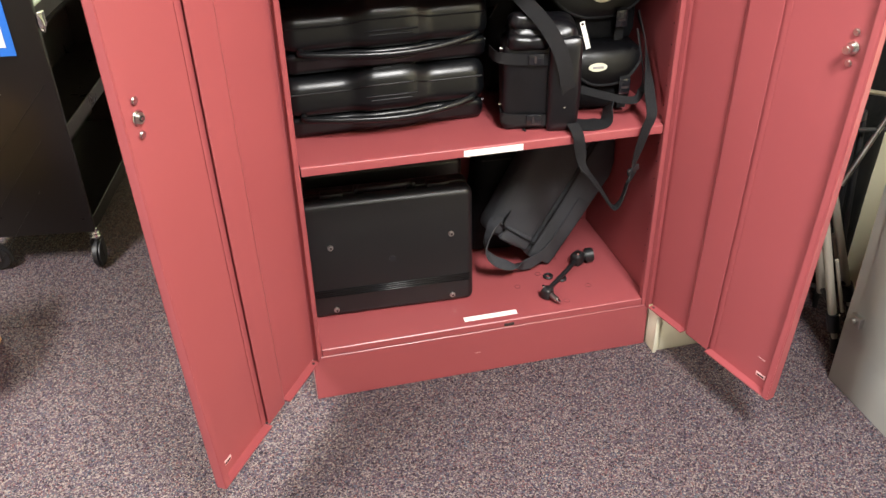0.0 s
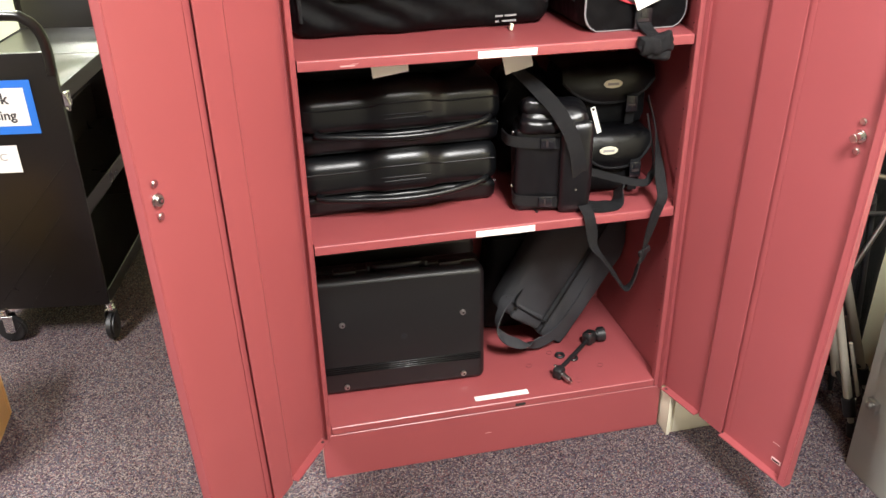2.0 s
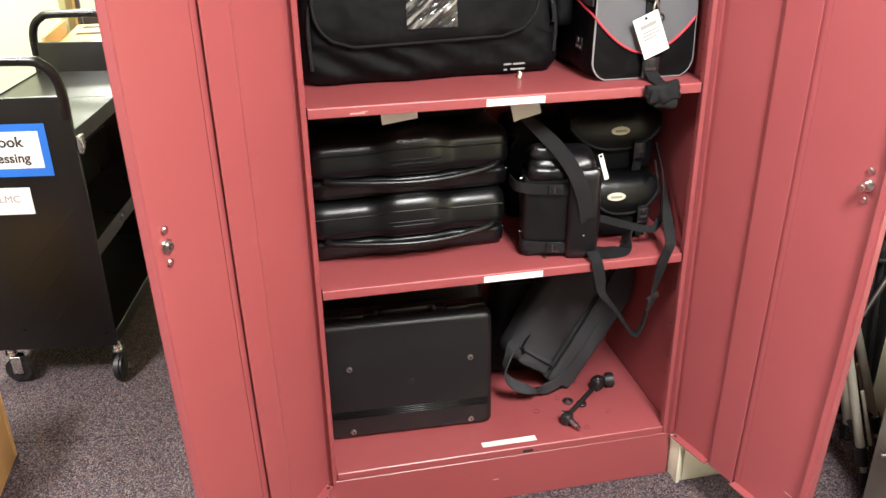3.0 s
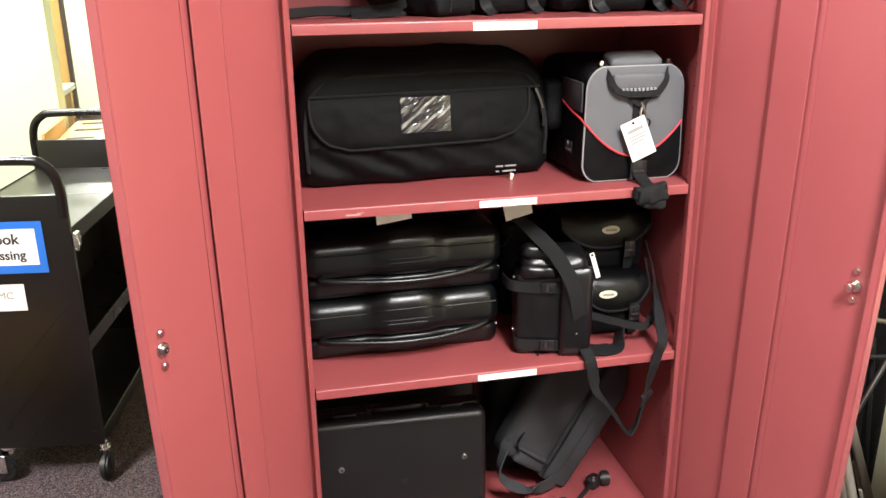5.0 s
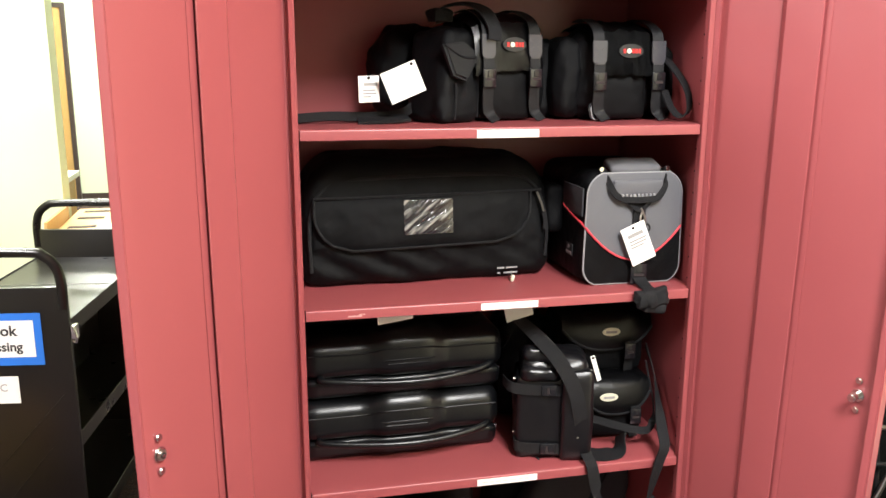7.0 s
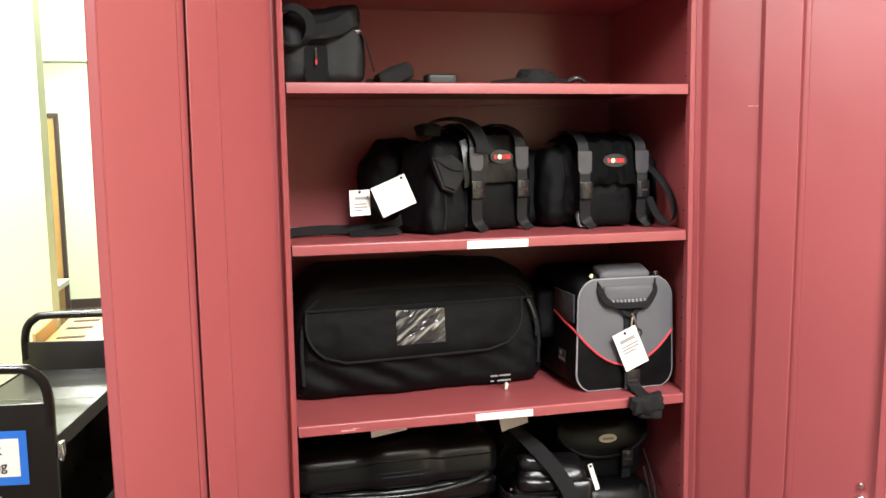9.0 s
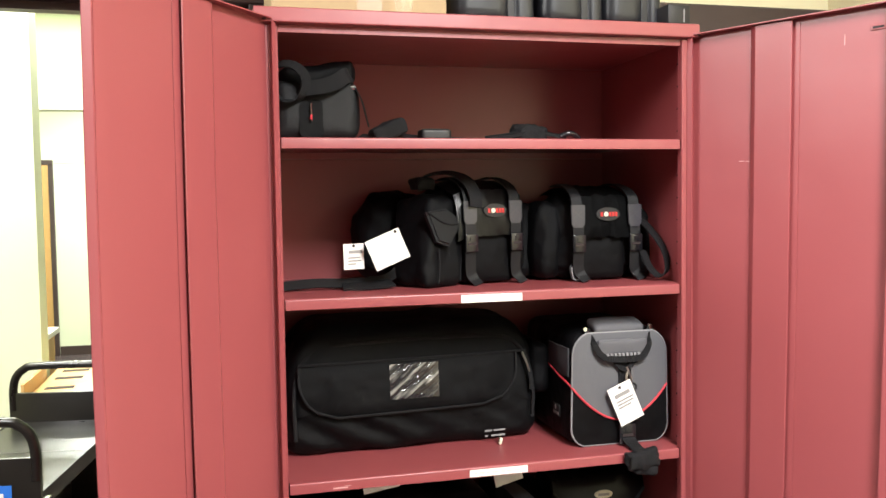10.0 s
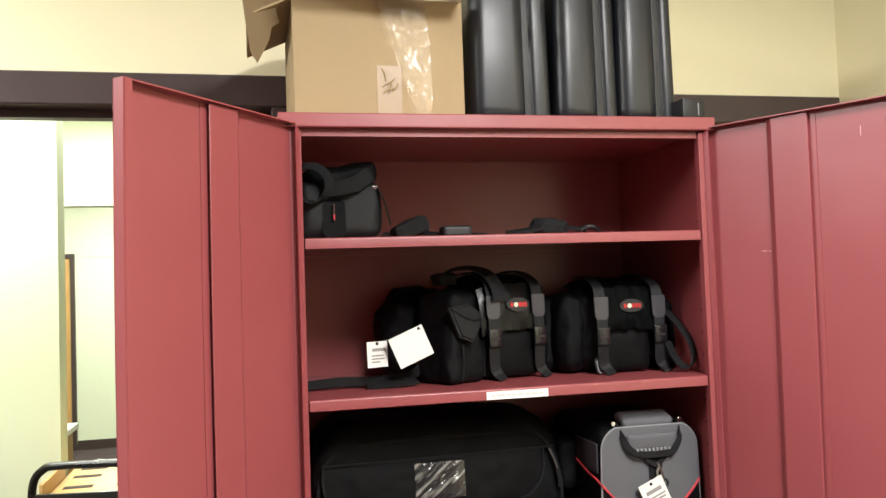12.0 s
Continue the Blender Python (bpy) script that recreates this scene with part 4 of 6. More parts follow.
# ---------------------------------------------------------------- camera bags on the second shelf
def leather_bag():
    m = pose(0.148, 0.116, S2, 0, 0, -13)
    inv = m.inverted()
    e = thing("camera_bag", m, "black leatherette camera bag with buckled side straps", "bag")
    part("body", soft_box(0.170, 0.12, 0.205, 0.013, 16, (0.003, 0.003, 0), 0.004, 26, 2.0, taper=0.04), LEATHER, e)
    part("lid", xform(soft_box(0.156, 0.118, 0.058, 0.024, 26, (0, 0.004, 0.01), 0.004, 24, 4.0), pose(0.004, 0, 0.190)), LEATHER, e, "soft folded leatherette lid")
    part("lid_fold", xform(soft_box(0.096, 0.040, 0.040, 0.017, 22, (0, 0.004, 0), 0.0035, 34, 6.0), pose(-0.030, -0.052, 0.192, -8, 0, 0)), LEATHER, e, "creased front fold of the lid")
    part("lid_roll", xform(soft_box(0.088, 0.054, 0.040, 0.018, 22, (0, 0, 0), 0.0035, 34, 8.0), pose(-0.030, -0.036, 0.233, -14, 4, 0)), LEATHER, e)
    part("front_flap", xform(soft_box(0.074, 0.026, 0.222, 0.010, 12, (0, 0.006, 0), 0.003, 16, 3.0, shape=lambda p: Vector((p.x + 0.012 * (p.z / 0.215 - 0.5), p.y - 0.008 * math.sin(p.z / 0.215 * 3.1), p.z))), pose(0.060, -0.062, 0.002, 0, -3, 0)), LEATHER, e, "padded front flap")
    part("badge", xform(plate(oval(0, 0, 0.007, 0.018), 0.002, 0.0006), pose(0.052, -0.0845, 0.082, 0, -14, 0)), BADGE, e, "small pale oval badge")
    for z, x0 in ((0.176, -0.115), (0.030, -0.083)):
        s = part("side_strap", ribbon([(x0, -0.010, z + 0.004), (-0.088 if x0 > -0.1 else -0.100, -0.055, z + 0.003), (-0.060, -0.0655, z), (0.020, -0.067, z - 0.002), (0.042, -0.067, z - 0.002)], (0, 0, 1), 0.026, 0.0022), WEBBING, e)
        side_buckle(s, Matrix.Translation((-0.012, -0.0665, z)) @ Matrix.Rotation(radians(90), 4, "Y"), 0.026, 0.034)
    for z in (0.055, 0.19):
        part("stud", cyl(-0.090, -0.030, z, 0.004, 0.005, "X", 12, bevel=0.001), CHROME, e, "bright stud")
    part("zip_pull", tube([(-0.035, -0.058, 0.002), (-0.033, -0.066, 0.004), (-0.03, -0.07, 0.002)], 0.0025, 6), RUBBER, e)
    over = [(0.060, 0.215, 0.985), (0.078, 0.150, 0.982), (0.104, 0.085, 0.958), (0.132, 0.044, 0.925), (0.158, 0.022, 0.880), (0.176, 0.014, 0.830), (0.188, 0.016, 0.775), (0.196, 0.024, 0.742)]
    part("shoulder_strap", ribbon([inv @ Vector(p) for p in over], [(0.8, 0.5, 0.1)] * 2 + [(1, 0.1, 0.35)] * 4 + [(1, 0.1, 0.15)] * 2, 0.034, 0.0030), WEBBING, e, "wide black shoulder strap")
    part("strap_lining", ribbon([(-0.100, 0.065, 0.250), (-0.120, 0.11, 0.22), (-0.125, 0.13, 0.15)], (0, 1, 0), 0.038, 0.0028), WEBBING, e)
    return e


leather_bag()
hang_tag("hang_tag", ((0.046, 0.150, 0.978), (1, 0.1, 0.22), (-0.25, 0.0, 1), 0.070, 0.056), "plain buff card tag hanging beside the cases")
hang_tag("hang_tag", ((0.244, 0.062, 0.848), (1, 0, 0.32), (-0.32, 0.0, 1), 0.011, 0.066), "white card tag hanging from the leatherette bag")


def flap_bag(m, w, d, h, label, drop=0.095, badge_x=0.0, buckle_x=0.055):
    """A small camcorder bag with a half-round front flap."""
    e = thing("camcorder_bag", m, label, "bag", "camcorder bags on the shelf")
    part("body", soft_box(w, d, h - 0.01, 0.024, 14, (0.004, 0.006, 0), 0.003, 16, w * 40), NYLON, e)
    part("pocket", xform(soft_box(w * 0.86, 0.026, h * 0.48, 0.011, 10, (0, 0.005, 0), 0.002, 20, 3.0), pose(0, -d / 2 - 0.006, 0.006)), NYLON, e)
    # flap: top sheet that curves over the front
    b = bmesh.new()
    nx, ny = 24, 16
    rows = []
    for j in range(ny + 1):
        v = j / ny
        row = []
        for i in range(nx + 1):
            u = i / nx * 2 - 1
            reach = d * 0.80 + drop * (1 - 0.62 * abs(u) ** 2.6)
            s = v * reach
            flat = d * 0.80
            if s < flat:
                y, z = d * 0.30 - s, h + 0.012 * (1 - u * u) * math.sin(min(1, s / flat) * 2.4)
            else:
                q = s - flat
                y, z = -d * 0.5 - 0.012 - 0.020 * math.sin(min(1, q / drop) * 2.2), h + 0.004 - q
            row.append(b.verts.new((u * w * 0.52, y - 0.010 * (1 - u * u) * v, z)))
        rows.append(row)
    for r0, r1 in zip(rows, rows[1:]):
        for i in range(nx):
            b.faces.new((r0[i], r0[i + 1], r1[i + 1], r1[i]))
    edge = [v.co.copy() for v in rows[-1]]
    bmesh.ops.solidify(b, geom=list(b.faces), thickness=0.006)
    part("flap", b, LEATHER, e, "half-round leatherette flap")
    part("flap_piping", tube(edge, 0.0034, 8, 1), WEBBING, e)
    part("badge", xform(plate(oval(0, 0, 0.023, 0.0105), 0.003, 0.001), pose(badge_x, -d / 2 - 0.0405, h - drop * 0.40)), BADGE, e, "cream oval maker's badge")
    part("badge_bar", xform(box(-0.014, 0.014, -0.0005, 0, -0.003, 0.003), pose(badge_x, -d / 2 - 0.0436, h - drop * 0.40)), GREY_INK, e, "", False)
    st = part("strap", ribbon([(buckle_x, -d / 2 - 0.044, h - drop * 0.70), (buckle_x + 0.001, -d / 2 - 0.046, h - drop * 0.95), (buckle_x + 0.002, -d / 2 - 0.038, h - drop - 0.03), (buckle_x + 0.003, -d / 2 - 0.032, max(0.01, h - drop - 0.075))], (1, 0, 0), 0.022, 0.002), WEBBING, e)
    side_buckle(st, pose(buckle_x, -d / 2 - 0.046, h - drop * 0.98), 0.028, 0.040)
    return e


flap_bag(pose(0.326, 0.215, S2, 0, 0, -4), 0.170, 0.14, 0.155, "black camcorder bag with a half-round flap on the shelf", 0.085, -0.022, 0.045)
flap_bag(pose(0.316, 0.268, S2 + 0.156, 0, 0, -3), 0.222, 0.15, 0.150, "black camcorder bag stacked on a smaller one", 0.085, 0.005, 0.052)
bw = thing("black_case", pose(0.145, 0.36, S2, 0, 0, 0), "black nylon case standing behind the leatherette bag", "bag")
part("body", soft_box(0.14, 0.12, 0.27, 0.03, 10, (0, 0.004, 0), 0.004, 14, 5.0), NYLON, bw)
part("top_handle", ribbon([(-0.05, 0, 0.265), (-0.03, 0, 0.295), (0.03, 0, 0.295), (0.05, 0, 0.265)], (0, 1, 0), 0.03, 0.003), WEBBING, bw)

loop = thing("shoulder_strap", None, "long black webbing strap hanging over the shelf edge", "strap")
part("webbing", ribbon([(0.205, 0.060, 0.690), (0.207, 0.020, 0.685), (0.211, -0.006, 0.668), (0.220, -0.008, 0.625), (0.227, -0.008, 0.590), (0.248, -0.010, 0.560), (0.283, -0.014, 0.510), (0.312, -0.016, 0.468), (0.332, -0.014, 0.480), (0.344, -0.012, 0.520), (0.356, -0.010, 0.560), (0.368, -0.009, 0.615), (0.380, -0.010, 0.665), (0.392, -0.006, 0.700), (0.400, 0.030, 0.735), (0.412, 0.075, 0.775), (0.424, 0.130, 0.830), (0.428, 0.190, 0.880)],
                       [(1, 0, 0.1)] * 4 + [(0.7, 0.6, 0.3), (0.35, 1, 0.2), (0.3, 1, 0.2), (0.25, 1, 0)] + [(0.3, 1, -0.1)] * 2 + [(0.6, 0.8, -0.1), (0.9, 0.4, -0.1)] + [(1, 0.15, 0)] * 3 + [(0.7, 0.7, 0), (0.4, 1, 0), (0.2, 1, 0)], 0.027, 0.0026), WEBBING, loop)
part("slider", xform(box(-0.019, 0.019, -0.005, 0.003, -0.008, 0.008, bevel=0.002), pose(0.357, -0.011, 0.562, 0, -14, 25)), RUBBER, loop, "black plastic slider")
part("loose_end", ribbon([(0.360, -0.014, 0.560), (0.352, -0.016, 0.545), (0.346, -0.015, 0.532)], (0.8, 0.5, 0), 0.022, 0.0024), WEBBING, loop)
part("strap_end", ribbon([(0.230, 0.045, 0.672), (0.262, 0.042, 0.668), (0.300, 0.050, 0.672), (0.318, 0.075, 0.70)], (0.2, 1, 0.1), 0.052, 0.003), WEBBING, loop)
part("cross_strap", ribbon([(0.245, 0.080, 0.745), (0.300, 0.070, 0.728), (0.360, 0.062, 0.712), (0.392, 0.070, 0.715), (0.412, 0.10, 0.76), (0.416, 0.16, 0.85)], [(0, 0.4, 1)] * 4 + [(0.5, 1, 0)] * 2, 0.018, 0.003), WEBBING, loop)


# ---------------------------------------------------------------- large bag and grey bag on the third shelf
S3 = SHELF_Z[3]


def large_bag():
    e = thing("equipment_bag", pose(-0.134, 0.310, S3, 0, 0, 2.0), "large black nylon equipment bag with a clear card pocket", "bag")
    w, d, h = 0.582, 0.27, 0.285

    def arch(p):
        q = p.copy()
        k = max(0.0, (abs(p.x) - (w / 2 - 0.085)) / 0.085)
        q.z = p.z * (1 - 0.20 * k * k) if p.z > 0.10 else p.z
        q.y += 0.035 * max(0, p.z / h - 0.35) ** 1.3 * (1 if p.y < 0 else -1)
        # slack cloth hangs in slanting folds under the flap
        if p.y < 0 and p.z < 0.12:
            fold = math.sin((p.x * 0.75 + p.z * 1.15) * 78 + 1.5 * noise.noise(Vector((p.x * 7, 0.0, p.z * 9))))
            q.y -= 0.006 * fold * math.sin(max(0.0, min(1.0, p.z / 0.12)) * math.pi) * (1 if p.x < 0.05 else 0.4)
        return q
    part("body", soft_box(w, d, h, 0.036, 44, (0.006, 0.010, 0.012), 0.010, 9, 1.0, shape=arch), NYLON, e)
    # front panel with rounded lower corners
    def on_front(bm, lift):
        for v in bm.verts:
            z = v.co.z
            v.co.y += -d / 2 - lift + 0.035 * max(0, z / h - 0.35) ** 1.3 - 0.006 * (1 - (v.co.x / (w / 2)) ** 2)
        return bm

    def panel(outline_f, thick, lift, n=30, m=10):
        b = bmesh.new()
        rows = []
        for j in range(m + 1):
            row = []
            for i in range(n + 1):
                x, z = outline_f(i / n, j / m)
                edge = min(1, 6 * min(i / n, 1 - i / n, j / m, 1 - j / m) + 0.15)
                row.append(b.verts.new((x, -thick * edge, z)))
            rows.append(row)
        for r0, r1 in zip(rows, rows[1:]):
            for i in range(n):
                b.faces.new((r0[i], r0[i + 1], r1[i + 1], r1[i]))
        return on_front(b, lift)

    def flap_shape(u, v):
        z0, z1 = 0.092, 0.205
        z = z0 + (z1 - z0) * v
        r = 0.085
        inset = 0 if z > z0 + r else r - math.sqrt(max(0, r * r - (z0 + r - z) ** 2))
        half = 0.252 - inset
        return (-half + 2 * half * u - 0.018, z + 0.006 * (u - 0.5))
    part("front_flap", panel(flap_shape, 0.007, 0.010), NYLON, e, "round-cornered front flap")
    rim = [(-0.271, 0.203)] + [flap_shape(0, k / 8) for k in range(8, -1, -1)] + [flap_shape(k / 8, 0) for k in range(1, 9)] + [flap_shape(1, k / 8) for k in range(9)]
    part("flap_piping", on_front(tube([(x, -0.004, z) for x, z in rim], 0.003, 8, 1), 0.010), WEBBING, e)
    part("flap_seam", on_front(tube([(-0.27, -0.003, 0.207), (0, -0.003, 0.208), (0.262, -0.003, 0.210)], 0.0032, 8), 0.008), WEBBING, e)
    zp = [(-0.278, 0.04), (-0.280, 0.13), (-0.270, 0.19), (-0.245, 0.225), (-0.20, 0.243), (0, 0.25), (0.19, 0.246), (0.240, 0.226), (0.268, 0.185), (0.280, 0.12), (0.278, 0.05)]
    part("zip", on_front(tube([(x, 0.006, z) for x, z in zp], 0.0045, 8), 0.004), WEBBING, e, "black coil zip along the edge")
    pull = part("zip_pull", on_front(tube([(0.252, -0.004, 0.205), (0.262, -0.006, 0.180), (0.268, -0.006, 0.160)], 0.003, 8), 0.006), STEEL, e, "metal zip pull")
    part("pull_tab", on_front(ribbon([(0.268, -0.006, 0.160), (0.272, -0.007, 0.135), (0.270, -0.006, 0.118)], (1, 0, 0), 0.010, 0.002), 0.006), WEBBING, pull)
    # clear pocket
    clear = bpy.data.materials.new("vinyl_painted_glare")
    clear.use_nodes = True
    N, L = clear.node_tree.nodes, clear.node_tree.links
    bs = N["Principled BSDF"]
    bs.inputs["Base Color"].default_value = (0.05, 0.05, 0.055, 1)
    bs.inputs["Roughness"].default_value = 0.10
    bs.inputs["Coat Weight"].default_value = 1.0
    tc, nz = N.new("ShaderNodeTexCoord"), N.new("ShaderNodeTexNoise")
    mp = N.new("ShaderNodeMapping")
    mp.inputs["Rotation"].default_value = (0, radians(38), 0)
    m2 = N.new("ShaderNodeMapping")
    m2.inputs["Scale"].default_value = (14, 14, 75)
    nz.inputs["Scale"].default_value, nz.inputs["Detail"].default_value = 1.0, 2
    bp = N.new("ShaderNodeBump")
    bp.inputs["Strength"].default_value, bp.inputs["Distance"].default_value = 0.9, 0.02
    L.new(tc.outputs["Object"], mp.inputs["Vector"])
    L.new(mp.outputs[0], m2.inputs["Vector"])
    L.new(m2.outputs[0], nz.inputs["Vector"])
    L.new(nz.outputs["Fac"], bp.inputs["Height"])
    L.new(bp.outputs["Normal"], bs.inputs["Normal"])
    # pale slanting streaks: reflections on the vinyl, painted into its base colour
    cr = N.new("ShaderNodeValToRGB")
    cr.color_ramp.elements[0].position, cr.color_ramp.elements[0].color = 0.50, (0.014, 0.014, 0.018, 1)
    cr.color_ramp.elements[1].position, cr.color_ramp.elements[1].color = 0.70, (0.34, 0.34, 0.31, 1)
    L.new(nz.outputs["Fac"], cr.inputs[0])
    L.new(cr.outputs[0], bs.inputs["Base Color"])
    part("card_pocket", panel(lambda u, v: (-0.070 + 0.113 * u, 0.122 + 0.078 * v), 0.002, 0.019, 10, 8), clear, e, "creased clear vinyl card pocket with painted reflection streaks")
    for x0, x1, z in ((0.150, 0.168, 0.030), (0.172, 0.200, 0.030), (0.150, 0.158, 0.018), (0.166, 0.200, 0.018)):
        part("print_bar", on_front(box(x0, x1, -0.0006, 0, z, z + 0.004), 0.0195), PIPING_GREY, e, "", False)
    part("grab_handle", ribbon([(-0.12, 0.0, 0.262), (-0.09, 0.0, 0.285), (0.09, 0.0, 0.285), (0.12, 0.0, 0.262)], (0, 1, 0), 0.04, 0.004), WEBBING, e)
    return e


large_bag()
zp = thing("zip_tag", pose(0.055, 0.150, S3), "tiny pale zip tag lying under the bag", "zip tag")
part("tag", xform(soft_box(0.008, 0.012, 0.016, 0.003, 4), pose(0, 0, 0, 0, 15, 0)), BADGE, zp)
part("cord", tube([(0.0, 0.004, 0.014), (0.004, 0.012, 0.018), (0.006, 0.020, 0.02)], 0.0016, 6), RUBBER, zp)


def grey_bag():
    e = thing("video_bag", pose(0.320, 0.235, S3, 0, 0, 0), "grey and black padded video bag with red piping", "bag")
    w, d, h = 0.248, 0.315, 0.262
    r = 0.052

    def tops(p):
        q = p.copy()
        q.x *= 1 - 0.05 * (p.z / h)
        return q
    part("body", soft_box(w, d, h, 0.034, 16, (0.002, 0.004, 0.006), 0.0015, 12, 2.0, shape=tops), NYLON, e)
    fy = -d / 2 - 0.001

    def half(z):
        k = 0.0
        if z > h - r:
            k = r - math.sqrt(max(0, r * r - (z - h + r) ** 2))
        if z < 0.045:
            k = 0.045 - math.sqrt(max(0, 0.045 ** 2 - (0.045 - z) ** 2))
        return (w / 2 - 0.004 - k) * (1 - 0.05 * z / h)

    def curve(x):
        return 0.060 + 0.085 * (abs(x) / (w / 2)) ** 1.9

    def face_panel(lo, hi, lift, n=28, m=16):
        b = bmesh.new()
        rows = []
        for j in range(m + 1):
            row = []
            for i in range(n + 1):
                u = i / n * 2 - 1
                x = u * (w / 2 - 0.006)
                z0, z1 = lo(x), hi(x)
                z = z0 + (z1 - z0) * j / m
                hw = half(z)
                x = max(-hw, min(hw, x))
                dome = 0.008 * (1 - u * u) * (1 - (2 * z / h - 1) ** 2)
                row.append(b.verts.new((x, fy - lift - dome, z)))
            rows.append(row)
        for r0, r1 in zip(rows, rows[1:]):
            for i in range(n):
                b.faces.new((r0[i], r0[i + 1], r1[i + 1], r1[i]))
        bmesh.ops.remove_doubles(b, verts=b.verts, dist=0.0002)
        return b
    part("front_panel", face_panel(lambda x: curve(x), lambda x: h - 0.003, 0.006), GREY_CLOTH, e, "grey padded front panel")
    part("lower_panel", face_panel(lambda x: 0.004, lambda x: curve(x), 0.005), NYLON, e)
    pts = []
    for k in range(33):
        x = (k / 32 * 2 - 1) * (w / 2 - 0.008)
        z = curve(x)
        pts.append((x, fy - 0.008 - 0.008 * (1 - (2 * k / 32 - 1) ** 2) * (1 - (2 * z / h - 1) ** 2), z))
    part("red_piping", tube([(-w / 2 + 0.001, fy + 0.16, 0.180), (-w / 2 + 0.001, fy + 0.06, 0.155), (-w / 2 + 0.002, fy + 0.01, 0.146)] + pts, 0.0025, 8, 1), PIPING_RED, e, "red piping")
    ol = [(half(z), z) for z in [0.003 + (h - 0.006) * k / 40 for k in range(41)]]
    ring = [(x, fy - 0.003, z) for x, z in ol] + [(-x, fy - 0.003, z) for x, z in ol[::-1]]
    part("edge_piping", tube(ring + [ring[0]], 0.0026, 8, 1), PIPING_GREY, e, "silver-grey edge piping")
    part("side_panel", box(-w / 2 + 0.001, -w / 2 + 0.006, fy + 0.008, fy + 0.13, 0.160, 0.226, bevel=0.0024), NYLON_SOFT, e, "dark grey side panel")
    part("side_badge", box(-w / 2 - 0.0045, -w / 2 - 0.002, fy + 0.045, fy + 0.085, 0.060, 0.088, bevel=0.001), RUBBER, e)
    part("badge_mark", cyl(-w / 2 - 0.0048, fy + 0.068, 0.080, 0.0055, 0.001, "X", 14), PIPING_GREY, e, "small pale round mark")
    part("badge_mark", box(-w / 2 - 0.0052, -w / 2 - 0.0044, fy + 0.050, fy + 0.082, 0.064, 0.070), PIPING_GREY, e, "", False)
    # top pad and handle
    part("handle_pad", xform(soft_box(0.125, 0.055, 0.024, 0.011, 12, (0, 0.002, 0.003), 0.001, 20, 1.0), pose(0.002, fy + 0.030, h - 0.003, 18, 0, 0)), GREY_CLOTH, e, "padded grey grip wrap")
    part("handle_front", xform(soft_box(0.120, 0.012, 0.036, 0.005, 10, (0, 0.002, 0), 0.0008), pose(0.000, fy - 0.013, h - 0.053, 6, 0, 0)), GREY_CLOTH, e)
    for k in range(9):
        part("grip_rib", box(-0.042 + 0.0095 * k, -0.036 + 0.0095 * k, fy - 0.026, fy - 0.020, h - 0.061, h - 0.048, bevel=0.001, seg=1), PIPING_GREY, e)
    part("handle_strap", ribbon([(-0.075, fy + 0.012, h + 0.004), (-0.068, fy - 0.012, h - 0.024), (-0.056, fy - 0.022, h - 0.048), (-0.03, fy - 0.026, h - 0.060), (0.035, fy - 0.026, h - 0.060), (0.056, fy - 0.022, h - 0.046), (0.07, fy - 0.012, h - 0.022), (0.078, fy + 0.012, h + 0.004)], (0, 0.3, 1), 0.014, 0.004), WEBBING, e)
    for sx in (-0.078, 0.082):
        part("ring", cyl(sx, fy + 0.010, h + 0.004, 0.006, 0.006, "Y", 12, bevel=0.001), CHROME, e, "small chrome ring")
    part("closing_strap", ribbon([(0.006, fy - 0.016, h - 0.065), (0.006, fy - 0.019, 0.12), (0.010, fy - 0.016, 0.05), (0.012, fy - 0.022, 0.020), (0.013, fy - 0.050, 0.007), (0.013, fy - 0.076, 0.003), (0.014, fy - 0.086, -0.014)], (1, 0, 0), 0.030, 0.003), WEBBING, e)
    part("strap_v", ribbon([(-0.022, fy - 0.020, h - 0.068), (0.004, fy - 0.024, h - 0.085), (0.030, fy - 0.020, h - 0.066)], (0, 0.2, 1), 0.010, 0.003), WEBBING, e)
    part("hook", tube([(0.006, fy - 0.024, h - 0.080), (0.012, fy - 0.028, h - 0.095), (0.016, fy - 0.028, h - 0.115), (0.008, fy - 0.028, h - 0.120), (0.004, fy - 0.027, h - 0.105), (0.008, fy - 0.026, h - 0.090)], 0.0028, 8), STEEL, e, "steel snap hook")
    part("hook_ring", tube([(0.020 + 0.009 * math.cos(k * 0.524), fy - 0.027, h - 0.126 + 0.009 * math.sin(k * 0.524)) for k in range(13)], 0.0026, 8, 1), RUBBER, e)
    side_buckle(e, pose(0.010, fy - 0.017, 0.028), 0.040, 0.046)
    part("folded_strap", xform(soft_box(0.074, 0.022, 0.040, 0.009, 14, (0, 0.003, 0), 0.010, 52, 4.0, flat_bottom=False), pose(0.016, fy - 0.088, -0.030, 0, -6, 0)), WEBBING, e, "bundled loose strap end")
    part("folded_strap", xform(soft_box(0.052, 0.02, 0.026, 0.009, 10, (0, 0.003, 0), 0.006, 44, 8.0, flat_bottom=False), pose(0.018, fy - 0.086, -0.046, 0, 10, 0)), WEBBING, e)
    part("rear_pocket", xform(soft_box(0.05, 0.16, 0.12, 0.02, 8, (0.004, 0, 0), 0.004, 20, 3.0), pose(-w / 2 - 0.020, 0.04, 0.10)), NYLON, e)
    return e


grey_bag()
